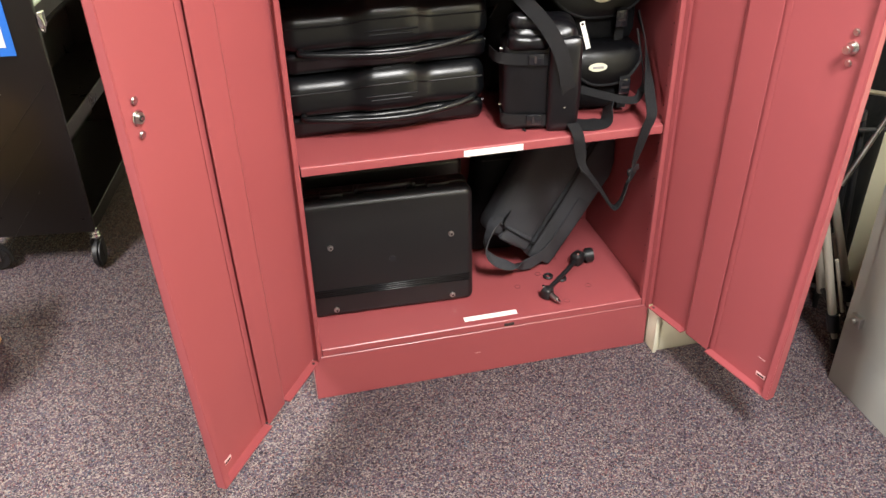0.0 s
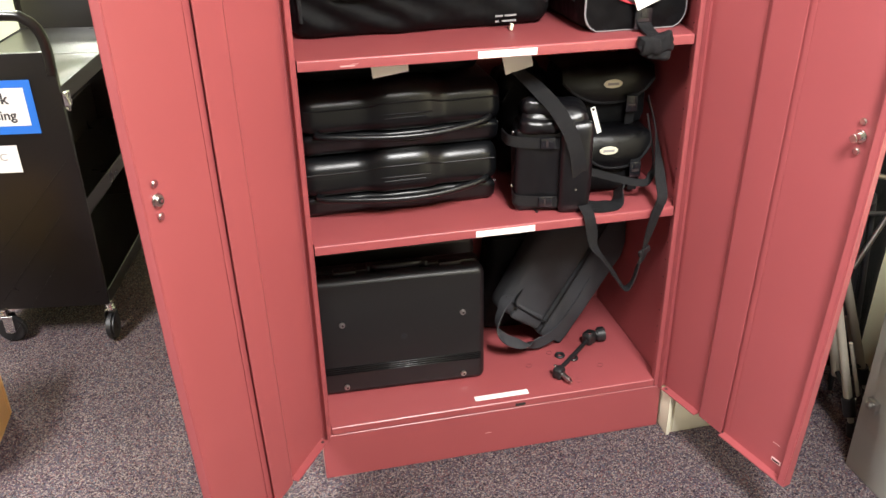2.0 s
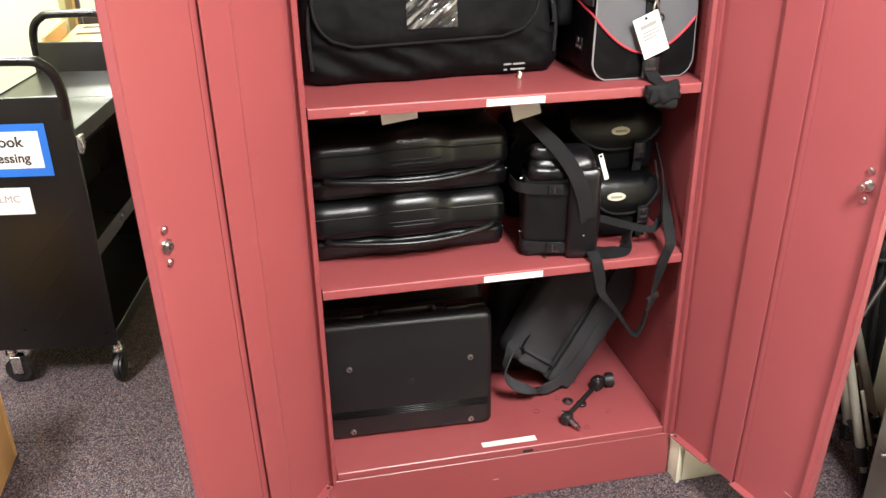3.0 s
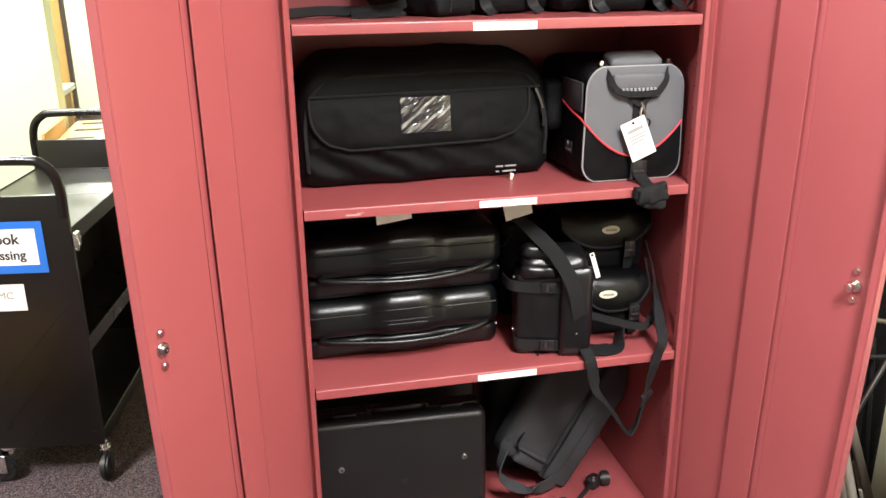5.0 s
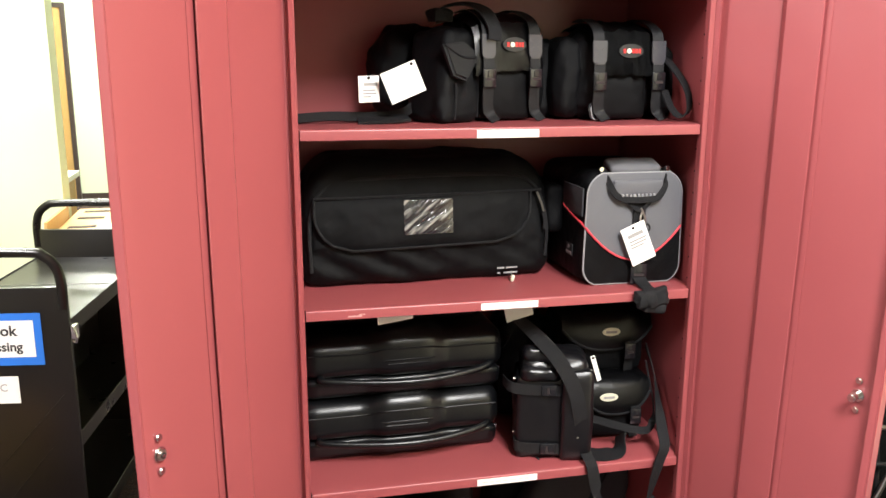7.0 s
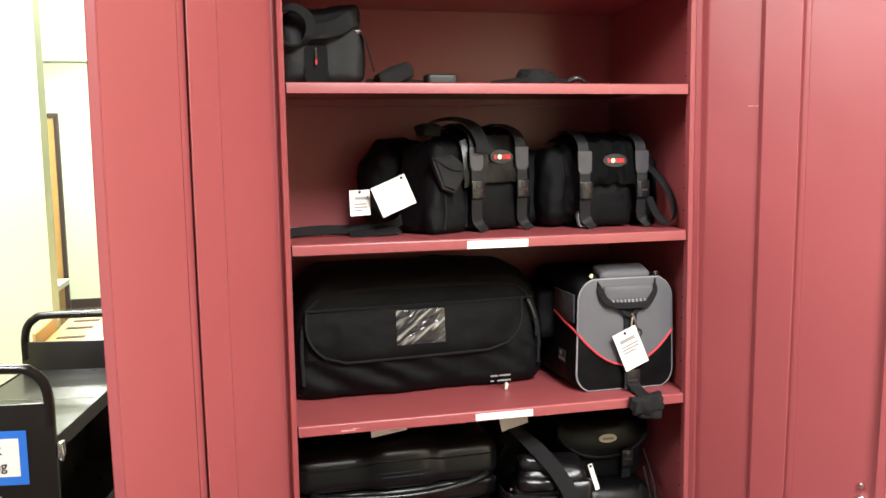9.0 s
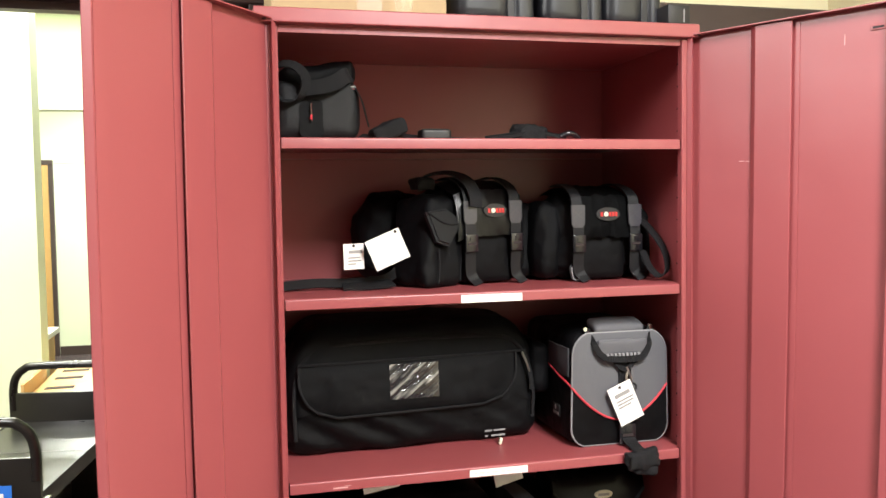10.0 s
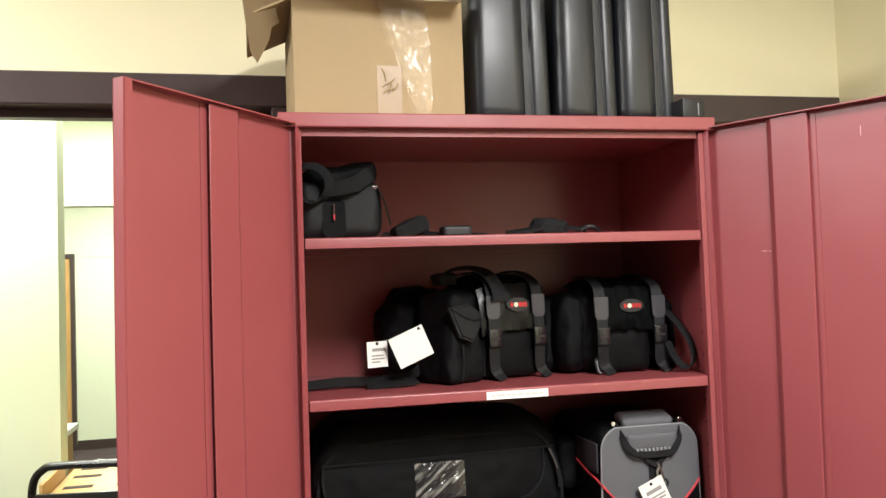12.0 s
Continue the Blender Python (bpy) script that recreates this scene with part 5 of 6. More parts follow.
hang_tag("hang_tag", ((0.311, 0.046, 1.1275), (1, 0, 0.42), (-0.42, 0, 1), 0.060, 0.092), "white printed card tag hanging on the grey bag", "tag",
         [(0.18, 0.82, 0.70, 0.09), (0.16, 0.90, 0.58, 0.04), (0.16, 0.86, 0.50, 0.04), (0.16, 0.70, 0.42, 0.04)])


# ---------------------------------------------------------------- two field bags on the fourth shelf
S4 = SHELF_Z[4]


def field_bag(m, w, d, h, label, seed, straps):
    e = thing("field_bag", m, label, "bag", "field bags on the shelf")
    part("body", soft_box(w * 1.03, d, h * 0.90, 0.052, 26, (0.014, 0.010, 0.016), 0.010, 20, seed, taper=0.12), NYLON, e)
    fy = -d / 2

    def front(z):
        return fy - 0.012 + 0.055 * max(0, z / h - 0.45) ** 1.4
    part("front_pocket", xform(soft_box(w * 0.56, 0.04, h * 0.56, 0.013, 12, (0, 0.006, 0), 0.003, 18, seed + 2), pose(0, fy + 0.004, 0.004)), NYLON, e)
    # flap falling from the top over the front
    b = bmesh.new()
    rows = []
    n, k = 22, 16
    for j in range(k + 1):
        v = j / k
        row = []
        for i in range(n + 1):
            u = i / n * 2 - 1
            a = v * 1.75
            if a < 1.0:
                y, z = d * 0.32 - a * d * 0.62, h * (0.93 + 0.07 * math.sin(a * 2.6))
            else:
                q = (a - 1.0) / 0.75
                y, z = fy - 0.002 - 0.026 * math.sin(min(1.0, q * 1.2) * 1.57), h * (0.965 - 0.50 * q)
            wr = 0.007 * noise.noise(Vector((u * 4 + seed, v * 5, seed))) + 0.003 * noise.noise(Vector((u * 9 + seed, v * 11, seed)))
            row.append(b.verts.new((u * w * (0.36 if a > 1.2 else 0.36 + 0.10 * (1.2 - a)), y - 0.006 * (1 - u * u) + wr, z + wr - 0.012 * abs(u) ** 3)))
        rows.append(row)
    for r0, r1 in zip(rows, rows[1:]):
        for i in range(n):
            b.faces.new((r0[i], r0[i + 1], r1[i + 1], r1[i]))
    bmesh.ops.solidify(b, geom=list(b.faces), thickness=0.005)
    part("flap", b, LEATHER if seed < 5 else NYLON, e, "top flap falling over the front")
    bd = part("badge", xform(plate(oval(0, 0, 0.030, 0.0155), 0.003, 0.001), pose(0.006, fy - 0.034, h * 0.70, -4, 0, 0)), RUBBER, e, "dark oval badge with a red mark")
    for x0, x1 in ((-0.020, -0.014), (0.001, 0.007), (0.009, 0.015), (0.017, 0.022)):
        part("badge_mark", xform(box(x0, x1, -0.001, 0, -0.005, 0.005), pose(0.006, fy - 0.0372, h * 0.70, -4, 0, 0)), RED_BADGE, bd, "", False)
    part("badge_dot", xform(cyl(-0.006, -0.0006, 0, 0.0055, 0.0012, "Y", 14), pose(0.006, fy - 0.0372, h * 0.70, -4, 0, 0)), BADGE, bd, "pale round dot")
    for sx in straps:
        st = part("strap", ribbon([(sx * 0.9, d * 0.2, h * 1.0), (sx * 0.95, fy * 0.4, h * 1.015), (sx, fy - 0.020, h * 0.90), (sx, fy - 0.036, h * 0.66), (sx + 0.002, fy - 0.036, h * 0.40), (sx + 0.004, fy - 0.030, h * 0.16), (sx + 0.010, fy - 0.030, 0.018), (sx + 0.018, fy - 0.044, 0.003)], (1, 0, 0), 0.026, 0.0025), NYLON_PALER, e)
        part("strap_patch", xform(plate([(-0.0175, 0.022), (0.0175, 0.022), (0.0165, -0.022), (0.010, -0.030), (-0.010, -0.030), (-0.0165, -0.022)], 0.003, 0.001), pose(sx, fy - 0.037, h * 0.70, -2, 0, 0)), VINYL, st, "grey vinyl patch with crossed stitching")
        for a in (38, -38):
            part("stitch", xform(box(-0.020, 0.020, -0.0036, -0.003, -0.0007, 0.0007), pose(sx, fy - 0.037, h * 0.70, -2, a, 0)), STITCH, st, "", False)
        side_buckle(st, pose(sx + 0.002, fy - 0.036, h * 0.40), 0.032, 0.040)
    for sx in (-1, 1):
        p = part("side_pocket", xform(soft_box(0.064, d * 0.84, h * (0.80 if sx < 0 else 0.74), 0.026, 18, (0.006, 0.004, 0.006), 0.006, 26, seed + sx, taper=0.14), pose(sx * (w / 2 + 0.006) + (0.005 if sx > 0 else 0), 0.0, 0.004)), NYLON, e)
        for yy in (-0.025, 0.02):
            part("zip", tube([(sx * (w / 2 + 0.036), yy, 0.02), (sx * (w / 2 + 0.040), yy - 0.004, h * 0.3), (sx * (w / 2 + 0.034), yy, h * 0.55)], 0.0025, 6), WEBBING, p)
    return e


front_bag = field_bag(pose(0.016, 0.262, S4, 0, 0, 13), 0.238, 0.17, 0.240, "black nylon field bag with two buckled straps", 3.0, (-0.060, 0.058))
part("carry_handle", xform(ribbon([(-0.120, 0.235, 1.672), (-0.100, 0.215, 1.698), (-0.055, 0.180, 1.706), (-0.020, 0.150, 1.690), (-0.004, 0.128, 1.655), (-0.004, 0.122, 1.628)], [(0.5, 0.8, 0.2)] * 3 + [(0.9, 0.4, 0.1)] * 3, 0.034, 0.004), front_bag.matrix_basis.inverted()), WEBBING, front_bag, "padded webbing carry handle")
part("handle_knot", xform(soft_box(0.050, 0.040, 0.026, 0.010, 10, (0, 0, 0.003), 0.006, 40, 3.0), front_bag.matrix_basis.inverted() @ pose(-0.105, 0.215, 1.668, 0, 0, 20)), WEBBING, front_bag)
field_bag(pose(0.304, 0.235, S4, 0, 0, 2), 0.215, 0.16, 0.222, "black nylon field bag standing by the cabinet side", 9.0, (-0.071, 0.073))
fb = thing("nylon_roll", pose(-0.150, 0.345, S4, 0, 0, 10), "rolled black nylon rain cover lying by the field bag", "pouch")
part("body", soft_box(0.18, 0.15, 0.205, 0.06, 18, (0.006, 0.006, 0.01), 0.012, 18, 4.0), NYLON, fb)
part("gathered_end", xform(soft_box(0.085, 0.05, 0.06, 0.02, 10, (0.004, 0, 0), 0.010, 30, 7.0), pose(0.035, -0.085, 0.085, 10, -18, 0)), NYLON, fb, "gathered shiny fabric end")
cp = thing("side_cover", pose(-0.108, 0.170, S4, 0, 0, 28), "crumpled black leatherette side cover of a bag", "cover")
part("body", soft_box(0.12, 0.13, 0.200, 0.024, 22, (0.004, 0, 0.004), 0.007, 22, 12.0, shape=lambda p: Vector((p.x + 0.045 * (p.z / 0.200), p.y + 0.03 * (p.z / 0.2), p.z))), NYLON, cp)
part("folded_flap", xform(plate([(-0.052, 0.044), (0.010, 0.058), (0.058, 0.030), (0.030, 0.000), (0.006, -0.030), (-0.030, -0.022)], 0.012, 0.005, 3), pose(0.004, -0.056, 0.118, -16, 6, 0)), NYLON_PALER, cp, "stiff folded corner flap")
part("fold_edge", xform(tube([(-0.050, -0.0125, 0.042), (0.0, -0.0145, 0.020), (0.056, -0.0125, 0.028)], 0.0026, 6), pose(0.004, -0.056, 0.118, -16, 6, 0)), WEBBING, cp)
part("side_zip", tube([(-0.020, -0.064, 0.010), (-0.014, -0.062, 0.05), (-0.012, -0.058, 0.085)], 0.0026, 6), WEBBING, cp)
part("panel_seam", tube([(0.050, -0.058, 0.012), (0.058, -0.052, 0.07), (0.074, -0.040, 0.13), (0.088, -0.030, 0.18)], 0.0028, 6), WEBBING, cp)
part("zip", tube([(0.020, -0.050, 0.012), (0.024, -0.053, 0.05), (0.022, -0.050, 0.085)], 0.003, 6), WEBBING, cp)
s4 = thing("strap_tail", None, "flat black strap lying along the shelf", "strap")
part("webbing", ribbon([(-0.43, 0.15, S4 + 0.012), (-0.36, 0.155, S4 + 0.016), (-0.28, 0.16, S4 + 0.014), (-0.20, 0.17, S4 + 0.020), (-0.15, 0.20, S4 + 0.05)], (0, 0.4, 1), 0.020, 0.006), WEBBING, s4)
part("fold", ribbon([(-0.30, 0.14, S4 + 0.006), (-0.24, 0.135, S4 + 0.010), (-0.19, 0.15, S4 + 0.012)], (0, 1, 0.3), 0.034, 0.006), WEBBING, s4)
s4b = thing("strap_loop", None, "black webbing strap looped beside the field bag", "strap")
part("webbing", ribbon([(0.415, 0.20, S4 + 0.15), (0.424, 0.14, S4 + 0.125), (0.438, 0.09, S4 + 0.075), (0.440, 0.075, S4 + 0.030), (0.424, 0.08, S4 + 0.012), (0.410, 0.10, S4 + 0.030), (0.405, 0.13, S4 + 0.07)], (0.8, 0.7, 0.2), 0.028, 0.0026), WEBBING, s4b)
d_ring = thing("strap_end_tab", pose(0.243, 0.132, S4 + 0.004, 0, -12, 0), "grey vinyl strap end with a rounded tip", "strap end")
part("tab", plate(rounded(-0.016, 0.016, 0.0, 0.040, 0.012), 0.004, 0.0012), ABS_GREY, d_ring)
part("rim", tube([(x * 0.72, -0.0045, 0.004 + (z - 0.004) * 0.85) for x, z in rounded(-0.016, 0.016, 0.0, 0.040, 0.012)], 0.0016, 6, 1), PIPING_GREY, d_ring, "pale stitched rim")
hang_tag("hang_tag", ((-0.232, 0.095, 1.4935), (0.072, 0, 0.030), (-0.028, 0, 0.066), 0.079, 0.068), "blank white card tag on the field bag")
hang_tag("hang_tag", ((-0.300, 0.115, 1.4975), (1, 0.2, 0.02), (-0.05, 0, 1), 0.046, 0.055), "small printed card tag lying against the bag", "tag",
         [(0.25, 0.9, 0.62, 0.12), (0.2, 0.8, 0.42, 0.06), (0.2, 0.85, 0.30, 0.06), (0.2, 0.6, 0.18, 0.06)])


# ---------------------------------------------------------------- small bag and straps on the top shelf
S5 = SHELF_Z[5]
sb = thing("shoulder_bag", pose(-0.350, 0.155, S5, 0, 0, -4), "small black nylon shoulder bag with its strap on top", "bag")
part("body", soft_box(0.175, 0.13, 0.128, 0.026, 14, (0.004, 0.006, 0.006), 0.004, 18, 2.0, taper=0.08), NYLON_PALER, sb)
part("top_flap", xform(soft_box(0.165, 0.11, 0.05, 0.02, 12, (0, 0.004, 0.008), 0.008, 22, 6.0, shape=lambda p: Vector((p.x, p.y, p.z + 0.018 * max(0, p.x / 0.08)))), pose(0.004, 0.004, 0.105)), NYLON, sb)
part("front_patch", xform(plate(rounded(-0.026, 0.026, 0.004, 0.085, 0.016), 0.006, 0.002), pose(-0.010, -0.066, 0, -3, 0, 0)), NYLON, sb, "rounded front patch", False)
part("zip_pull", tube([(-0.010, -0.076, 0.075), (-0.010, -0.077, 0.040)], 0.0018, 6, 1), CHROME, sb, "thin metal zip pull")
part("red_tab", tube([(-0.010, -0.0775, 0.052), (-0.010, -0.0775, 0.042)], 0.0022, 6, 1), PIPING_RED, sb)
part("side_clip", cyl(0.078, -0.050, 0.112, 0.007, 0.012, "X", 12, bevel=0.002), CHROME, sb, "bright side clip")
part("side_tail", ribbon([(0.080, -0.045, 0.118), (0.096, -0.05, 0.085), (0.106, -0.05, 0.045), (0.110, -0.05, 0.03)], (0.2, 1, 0), 0.022, 0.002), WEBBING, sb)
part("strap_loop", ribbon([(-0.086, -0.052, 0.118), (-0.086, -0.066, 0.140), (-0.068, -0.078, 0.154), (-0.042, -0.086, 0.150), (-0.022, -0.090, 0.130), (-0.020, -0.088, 0.105), (-0.036, -0.084, 0.084), (-0.060, -0.078, 0.080), (-0.080, -0.070, 0.092)],
                       [(0.3, 1, 0.2), (0.3, 1, 0.4), (0.2, 0.7, 0.8), (0.7, 0.5, 0.6), (1, 0.4, 0.2), (1, 0.5, 0), (0.6, 0.9, 0.2), (0.2, 1, 0.3), (0.2, 1, 0.2)], 0.021, 0.0028), WEBBING, sb, "curled shoulder strap")
part("strap_band", ribbon([(-0.022, -0.080, 0.106), (0.010, -0.086, 0.108), (0.040, -0.080, 0.118), (0.062, -0.064, 0.134), (0.074, -0.045, 0.138)], [(0, 0.2, 1)] * 3 + [(-0.3, 0.2, 1)] * 2, 0.032, 0.0028), WEBBING, sb, "slack fold of the shoulder strap")
st5 = thing("loose_strap", None, "loose black shoulder strap lying along the top shelf", "strap")
part("webbing", ribbon([(-0.262, 0.10, S5 + 0.010), (-0.235, 0.09, S5 + 0.006), (-0.212, 0.095, S5 + 0.012), (-0.190, 0.105, S5 + 0.014), (-0.166, 0.10, S5 + 0.010), (-0.150, 0.10, S5 + 0.006), (-0.10, 0.12, S5 + 0.004), (0.0, 0.17, S5 + 0.004)], (0.55, 1, 0.35), 0.040, 0.0030), WEBBING, st5)
part("folded_pad", xform(soft_box(0.075, 0.05, 0.034, 0.008, 10, (0, 0, 0.002), 0.004, 30, 2.0), pose(-0.200, 0.085, S5 + 0.004, 0, -22, 8)), WEBBING, st5, "folded shoulder pad")
part("pad", xform(soft_box(0.066, 0.04, 0.024, 0.006, 8, (0, 0, 0.002), 0.001), pose(-0.105, 0.085, S5, 0, 0, 4)), RUBBER, st5, "black rubber pad")
st6 = thing("coiled_strap", None, "coiled black strap with a bright clip on the top shelf", "strap")
part("webbing", ribbon([(0.02, 0.12, S5 + 0.008), (0.07, 0.11, S5 + 0.014), (0.12, 0.12, S5 + 0.024), (0.17, 0.13, S5 + 0.020), (0.21, 0.12, S5 + 0.012)], (0, 1, 0.2), 0.03, 0.008), WEBBING, st6)
part("coil", xform(soft_box(0.085, 0.05, 0.036, 0.014, 12, (0, 0, 0.004), 0.010, 40, 3.0), pose(0.125, 0.13, S5, 0, 0, 8)), WEBBING, st6)
part("snap_hook", tube([(0.185, 0.09, S5 + 0.012), (0.205, 0.085, S5 + 0.018), (0.222, 0.088, S5 + 0.012), (0.230, 0.092, S5 + 0.006)], 0.006, 10), BUCKLE, st6, "dark snap hook")


# ---------------------------------------------------------------- on top of the cabinet
def carton():
    e = thing("cardboard_box", pose(-0.262, 0.235, HT, 0, 0, 0), "open brown cardboard carton with tape and a torn flap", "box")
    w, d, h, t = 0.360, 0.36, 0.258, 0.004
    part("front_wall", box(-w / 2, w / 2, -d / 2, -d / 2 + t, 0, h, bevel=0.001, seg=1), CARD, e)
    part("rear_wall", box(-w / 2, w / 2, d / 2 - t, d / 2, 0, h), CARD, e)
    part("side_wall", box(-w / 2, -w / 2 + t, -d / 2 + t, d / 2 - t, 0, h), CARD, e)
    part("side_wall", box(w / 2 - t, w / 2, -d / 2 + t, d / 2 - t, 0, h), CARD, e)
    part("bottom", box(-w / 2 + t, w / 2 - t, -d / 2 + t, d / 2 - t, 0.0005, t), CARD, e)
    # torn side flap that hangs outwards
    b = bmesh.new()
    rim = [(0.0, 0.0), (0.04, -0.005), (0.075, -0.03), (0.062, -0.05), (0.070, -0.075), (0.052, -0.088), (0.046, -0.115), (0.028, -0.150), (0.018, -0.168), (0.004, -0.150), (-0.006, -0.09), (-0.012, -0.04)]
    f = b.faces.new([b.verts.new((x, 0, z)) for x, z in rim])
    bmesh.ops.solidify(b, geom=[f], thickness=0.005)
    part("torn_flap", xform(b, pose(-w / 2 - 0.088, -d / 2 + 0.015, h + 0.03, 0, 0, 24)), CARD, e, "torn hanging carton flap")
    part("side_flap", xform(box(-0.10, 0, -d / 2 + 0.02, d / 2 - 0.02, 0, 0.004), pose(-w / 2, 0, h, 0, -24, 0)), CARD, e, "", False)
    part("front_flap", xform(box(-w / 2 + 0.01, w / 2 - 0.005, -0.09, 0, 0, 0.004), pose(0.0, -d / 2, h + 0.006, 8, 2.2, 0)), PAPER, e, "front flap with white lining", False)
    tape = bpy.data.materials.new("clear_packing_tape")
    tape.use_nodes = True
    bs = tape.node_tree.nodes["Principled BSDF"]
    bs.inputs["Base Color"].default_value = (0.34, 0.23, 0.12, 1)
    bs.inputs["Roughness"].default_value = 0.38
    part("tape", box(-0.008, 0.044, -d / 2 - 0.0006, -d / 2, 0.002, 0.115), tape, e, "strip of brown tape", False)
    film = bpy.data.materials.new("clear_film")
    film.use_nodes = True
    bs = film.node_tree.nodes["Principled BSDF"]
    bs.inputs["Base Color"].default_value = (0.95, 0.95, 0.93, 1)
    bs.inputs["Roughness"].default_value = 0.26
    bs.inputs["Transmission Weight"].default_value = 0.93
    bs.inputs["IOR"].default_value = 1.48
    b = bmesh.new()
    rows = []
    for j in range(26):
        v = j / 25
        row = []
        for i in range(13):
            u = i / 12
            wid = 0.075 * (1 - v) ** 0.7 + 0.028
            x = 0.030 + 0.055 * v + (u - 0.35) * wid
            y = -d / 2 - 0.004 - 0.020 * abs(noise.noise(Vector((u * 3, v * 4, 2.0)))) - 0.010 * math.sin(u * 9 + v * 5) ** 2 * (1 - v)
            row.append(b.verts.new((x, y, h - 0.245 * v)))
        rows.append(row)
    for r0, r1 in zip(rows, rows[1:]):
        for i in range(12):
            b.faces.new((r0[i], r0[i + 1], r1[i + 1], r1[i]))
    o = part("tape_film", b, film, e, "crumpled clear packing film")
    o.visible_shadow = False
    for k, (x0, z0, x1, z1) in enumerate(((0.002, 0.070, 0.030, 0.088), (0.006, 0.060, 0.034, 0.070), (0.004, 0.055, 0.020, 0.078), (0.016, 0.056, 0.022, 0.084), (0.024, 0.060, 0.036, 0.078), (0.002, 0.11, 0.010, 0.082))):
        part("torn_fibre", tube([(x0, -d / 2 - 0.001, z0), ((x0 + x1) / 2 + 0.003, -d / 2 - 0.003, (z0 + z1) / 2), (x1, -d / 2 - 0.001, z1)], 0.0016, 6), CARD, e)
    return e


carton()


def upright_case(x0, x1, h, m_yaw, label):
    w = x1 - x0
    e = thing("hard_case", pose((x0 + x1) / 2, 0.245, HT, 0, 0, m_yaw), label, "case", "hard cases on the cabinet")
    a = w * 0.72
    d = 0.36

    def shell(x0, x1, dy, r):
        b = box(x0, x1, -d / 2 + dy, d / 2 - dy, 0, h, bevel=r, seg=6)
        for v in b.verts:
            v.co.x *= 1 - 0.06 * v.co.z / h
        return b
    part("main_shell", shell(-w / 2, -w / 2 + a - 0.0008, 0.0, 0.034), ABS_GREY, e)
    part("lid_shell", shell(-w / 2 + a + 0.0008, w / 2, 0.003, 0.018), ABS_GREY, e)
    part("parting_seam", shell(-w / 2 + a - 0.012, -w / 2 + a + 0.012, 0.010, 0.004), RUBBER, e, "dark recessed parting line")
    return e


upright_case(-0.064, 0.122, 0.35, 0, "black moulded hard case standing upright on the cabinet")
upright_case(0.130, 0.280, 0.35, 1, "black moulded hard case standing upright between two others")
upright_case(0.286, 0.428, 0.35, -1, "black moulded hard case standing upright by a small box")
sbx = thing("small_box", pose(0.440, 0.075, HT, 0, 0, 4), "small flat black box on the cabinet top", "box")
part("body", box(-0.03, 0.026, -0.05, 0.08, 0, 0.050, bevel=0.003), RUBBER, sbx)
part("light_strip", box(0.008, 0.011, -0.0512, -0.050, 0.012, 0.040), PIPING_GREY, sbx, "thin pale strip", False)


# ---------------------------------------------------------------- tripods beside the cabinet
def tripod(x, y, yaw, h, label):
    e = thing("tripod", pose(x, y, 0, 0, 0, yaw), label, "tripod")
    # it leans a little towards the cabinet door
    lx, ly = -0.29 * math.cos(radians(yaw)), 0.29 * math.sin(radians(yaw))
    for k in range(3):
        a = k * 2.094
        ca, sa = math.cos(a), math.sin(a)

        def at(z, off=0.0):
            r = 0.112 - 0.075 * z / h
            return (r * ca - off * sa + lx * z, r * sa + off * ca + ly * z, z)
        lg = part("leg", tube([at(0.115), at(h * 0.86)], 0.0115, 12, 1), BRONZE, e, "champagne aluminium leg")
        part("lower_leg", tube([at(0.03), at(0.12)], 0.008, 10, 1), BRONZE, lg)
        part("leg_lock", tube([at(0.070), at(0.125)], 0.017, 12, 1), RUBBER, lg, "black leg lock")
        part("lock_rivet", cyl(at(0.118, 0.014)[0], at(0.118, 0.014)[1], 0.118, 0.006, 0.008, "Z", 10, bevel=0.002), CHROME, lg, "bright rivet")
        part("foot", tube([at(0.0), at(0.045)], 0.015, 12, 1, taper=0.011), RUBBER, lg, "black rubber foot")
        part("rod", tube([at(0.13, 0.026), at(h * 0.50, 0.022)], 0.005, 8, 1), BRONZE, lg)
        part("leg_cap", tube([at(h * 0.84), at(h * 0.97)], 0.017, 12, 1), RUBBER, lg, "black leg cap")
        bp = at(0.13)
        part("brace", tube([(bp[0] * 0.9, bp[1] * 0.9, 0.13), (lx * 0.145, ly * 0.145, 0.145)], 0.007, 8, 1), RUBBER, e)
    col = part("centre_column", tube([(lx * 0.13, ly * 0.13, 0.13), (lx * h, ly * h, h)], 0.0125, 12, 1), BRONZE, e)
    part("collar", cyl(lx * 0.30, ly * 0.30, 0.30, 0.019, 0.022, "Z", 16, bevel=0.003), RUBBER, col, "black collar")
    part("spider", cyl(lx * h * 0.95, ly * h * 0.95, h * 0.95, 0.052, 0.04, "Z", 20, bevel=0.008), RUBBER, e)
    part("head", xform(soft_box(0.08, 0.09, 0.08, 0.02, 8), pose(lx * h, ly * h, h * 0.98)), RUBBER, e)
    return e


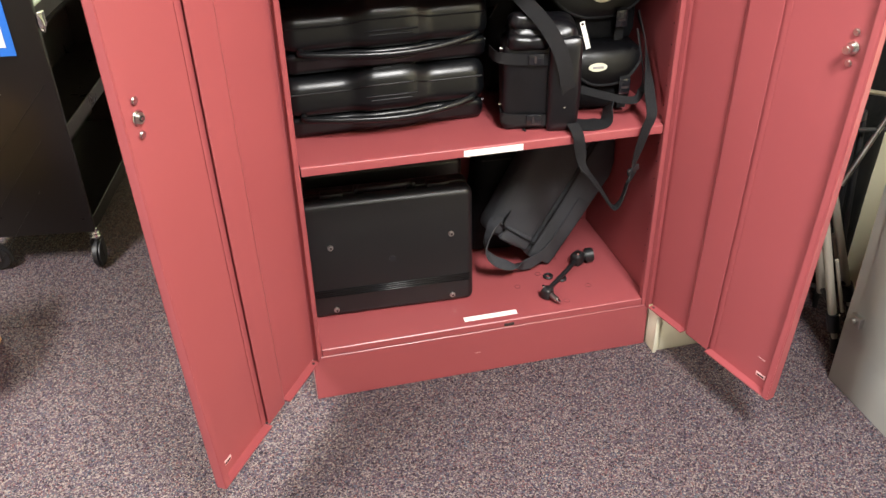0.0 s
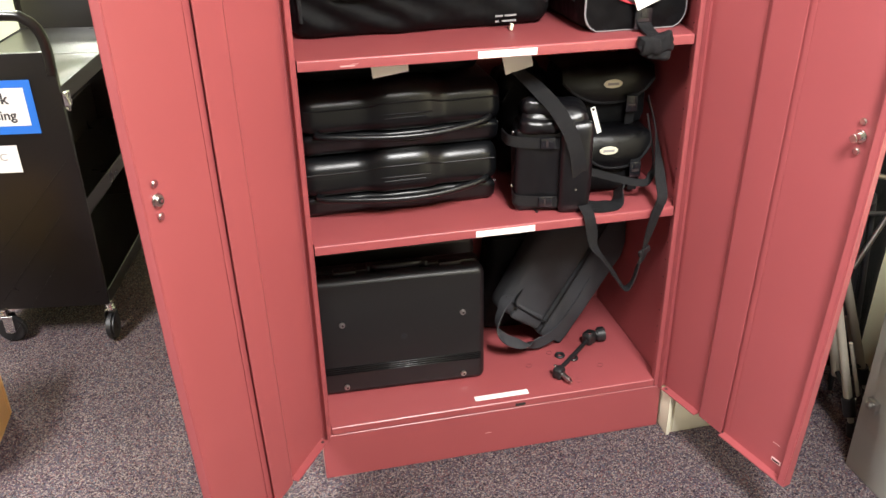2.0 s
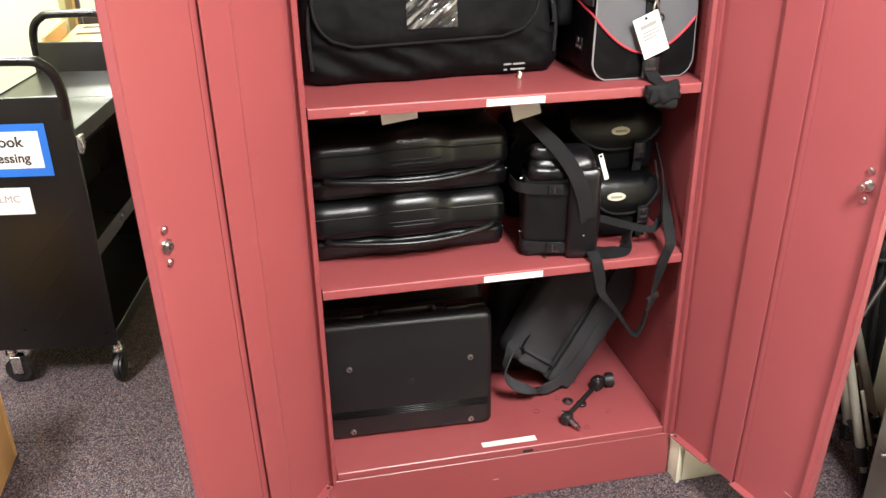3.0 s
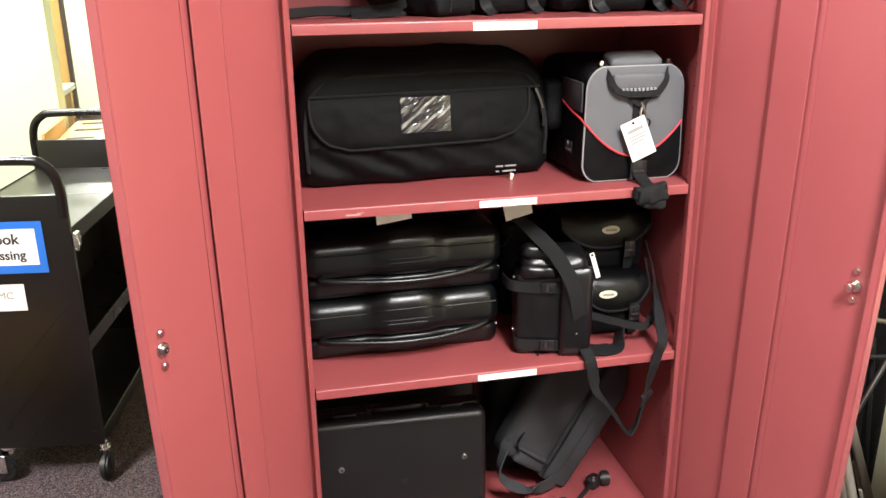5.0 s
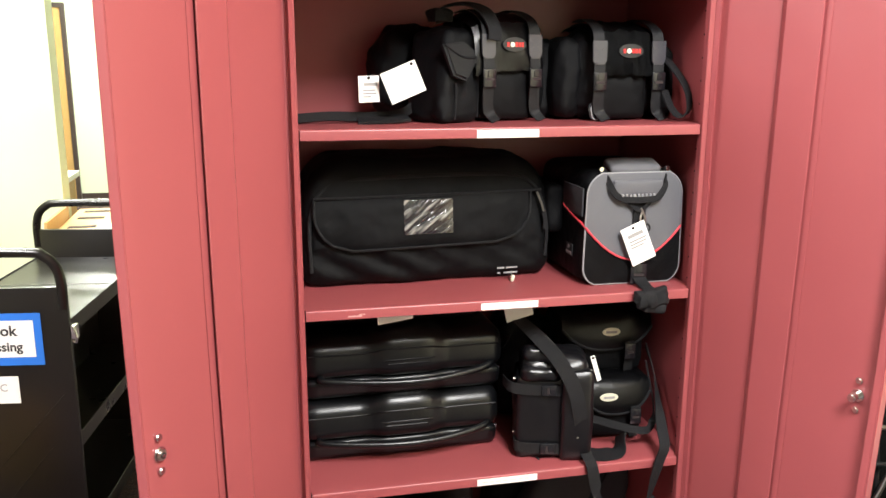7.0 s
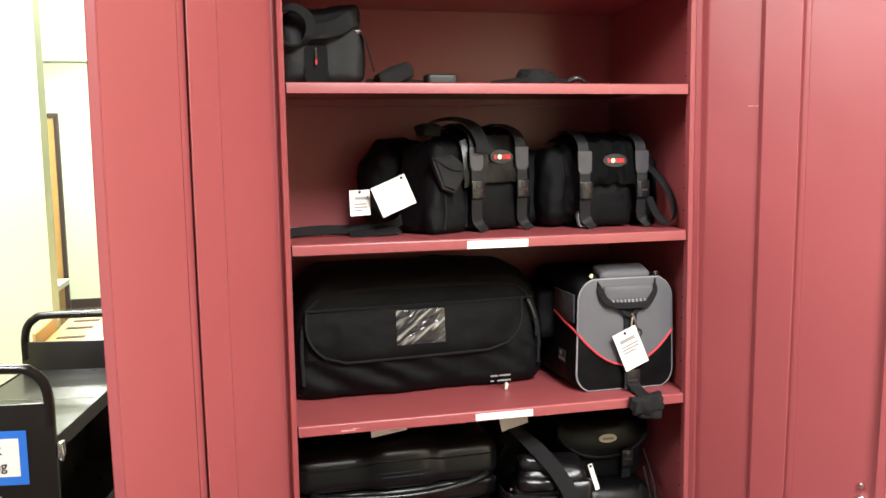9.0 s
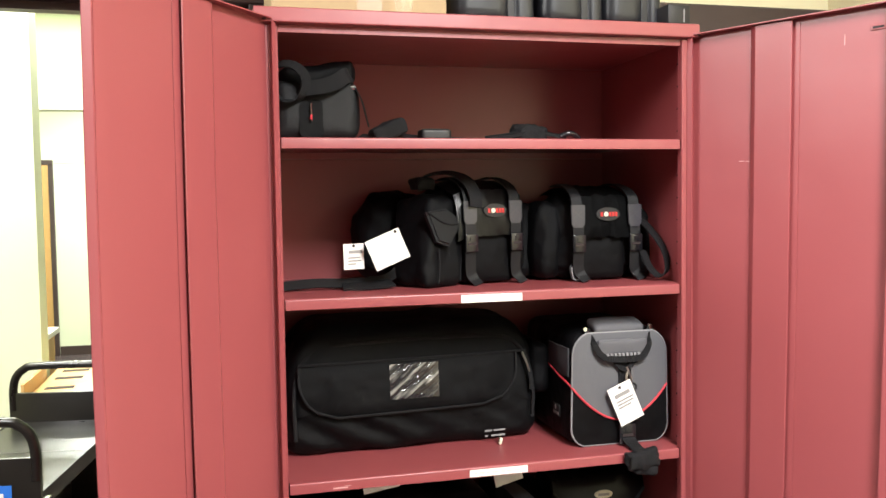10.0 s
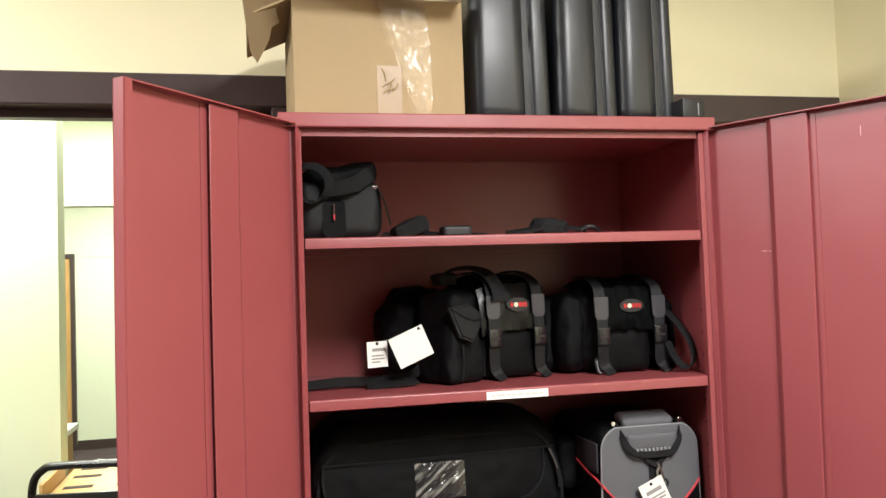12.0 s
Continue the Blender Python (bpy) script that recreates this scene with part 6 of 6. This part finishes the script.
tripod(0.985, -0.060, -108, 0.58, "folded champagne tripod standing on the carpet by a gray cabinet")
def light_stand():
    e = thing("light_stand", None, "folded dark steel light stand leaning behind the cabinet door", "stand")
    for nm, a, b, r, mat in (("leg", (1.02, 0.03, 0.0), (0.985, 0.02, 0.62), 0.007, RUBBER), ("leg", (1.055, 0.0, 0.0), (1.0, 0.015, 0.62), 0.007, RUBBER), ("leg", (1.04, 0.06, 0.0), (0.995, 0.035, 0.62), 0.007, RUBBER),
                             ("column", (1.01, 0.02, 0.20), (0.965, 0.02, 0.98), 0.009, RUBBER), ("brace", (0.94, -0.02, 0.705), (1.08, 0.0, 0.665), 0.006, STEEL), ("brace", (0.93, -0.02, 0.60), (1.08, 0.0, 0.575), 0.006, RUBBER),
                             ("pan_handle", (0.955, -0.02, 0.44), (1.05, -0.01, 0.62), 0.0075, STEEL)):
        part(nm, tube([a, b], r, 10, 1), mat, e)
    for z in (0.62, 0.80):
        c = part("collar", cyl(0.9875 - (z - 0.62) * 0.06, 0.02, z, 0.018, 0.03, "Z", 14, bevel=0.004), RUBBER, e, "black collar with a wing screw")
        part("wing_screw", xform(cyl(0, 0, 0, 0.009, 0.022, "X", 10, bevel=0.002), pose(0.962 - (z - 0.62) * 0.06, 0.0, z)), CHROME, c)
    return e


light_stand()
bgx = thing("stand_bag", pose(1.10, 0.20, 0, 0, 0, 0), "tall black nylon light-stand bag leaning in the corner", "bag")
part("body", soft_box(0.16, 0.20, 1.15, 0.05, 14, (0.004, 0.006, 0), 0.010, 8, 3.0), NYLON, bgx)
part("strap", ribbon([(-0.082, -0.02, 0.9), (-0.10, -0.03, 0.6), (-0.084, -0.02, 0.3)], (0, 1, 0), 0.035, 0.003), WEBBING, bgx)
bgy = thing("black_case", pose(0.93, 0.26, 0, 0, 0, 0), "black nylon equipment case standing on the carpet", "case")
part("body", soft_box(0.30, 0.26, 1.05, 0.035, 12, (0.003, 0.003, 0), 0.006, 10, 6.0), NYLON, bgy)
part("handle", tube([(-0.04, -0.05, 1.045), (-0.03, -0.05, 1.08), (0.03, -0.05, 1.08), (0.04, -0.05, 1.045)], 0.008, 8), RUBBER, bgy)
base = thing("microphone_stand", pose(0.785, -0.01, 0), "round black microphone stand base on the carpet", "stand")
part("disc", cyl(0, 0, 0.012, 0.085, 0.024, "Z", 36, bevel=0.006), RUBBER, base)
part("post", cyl(0, 0, 0.10, 0.011, 0.16, "Z", 12), CHROME, base)
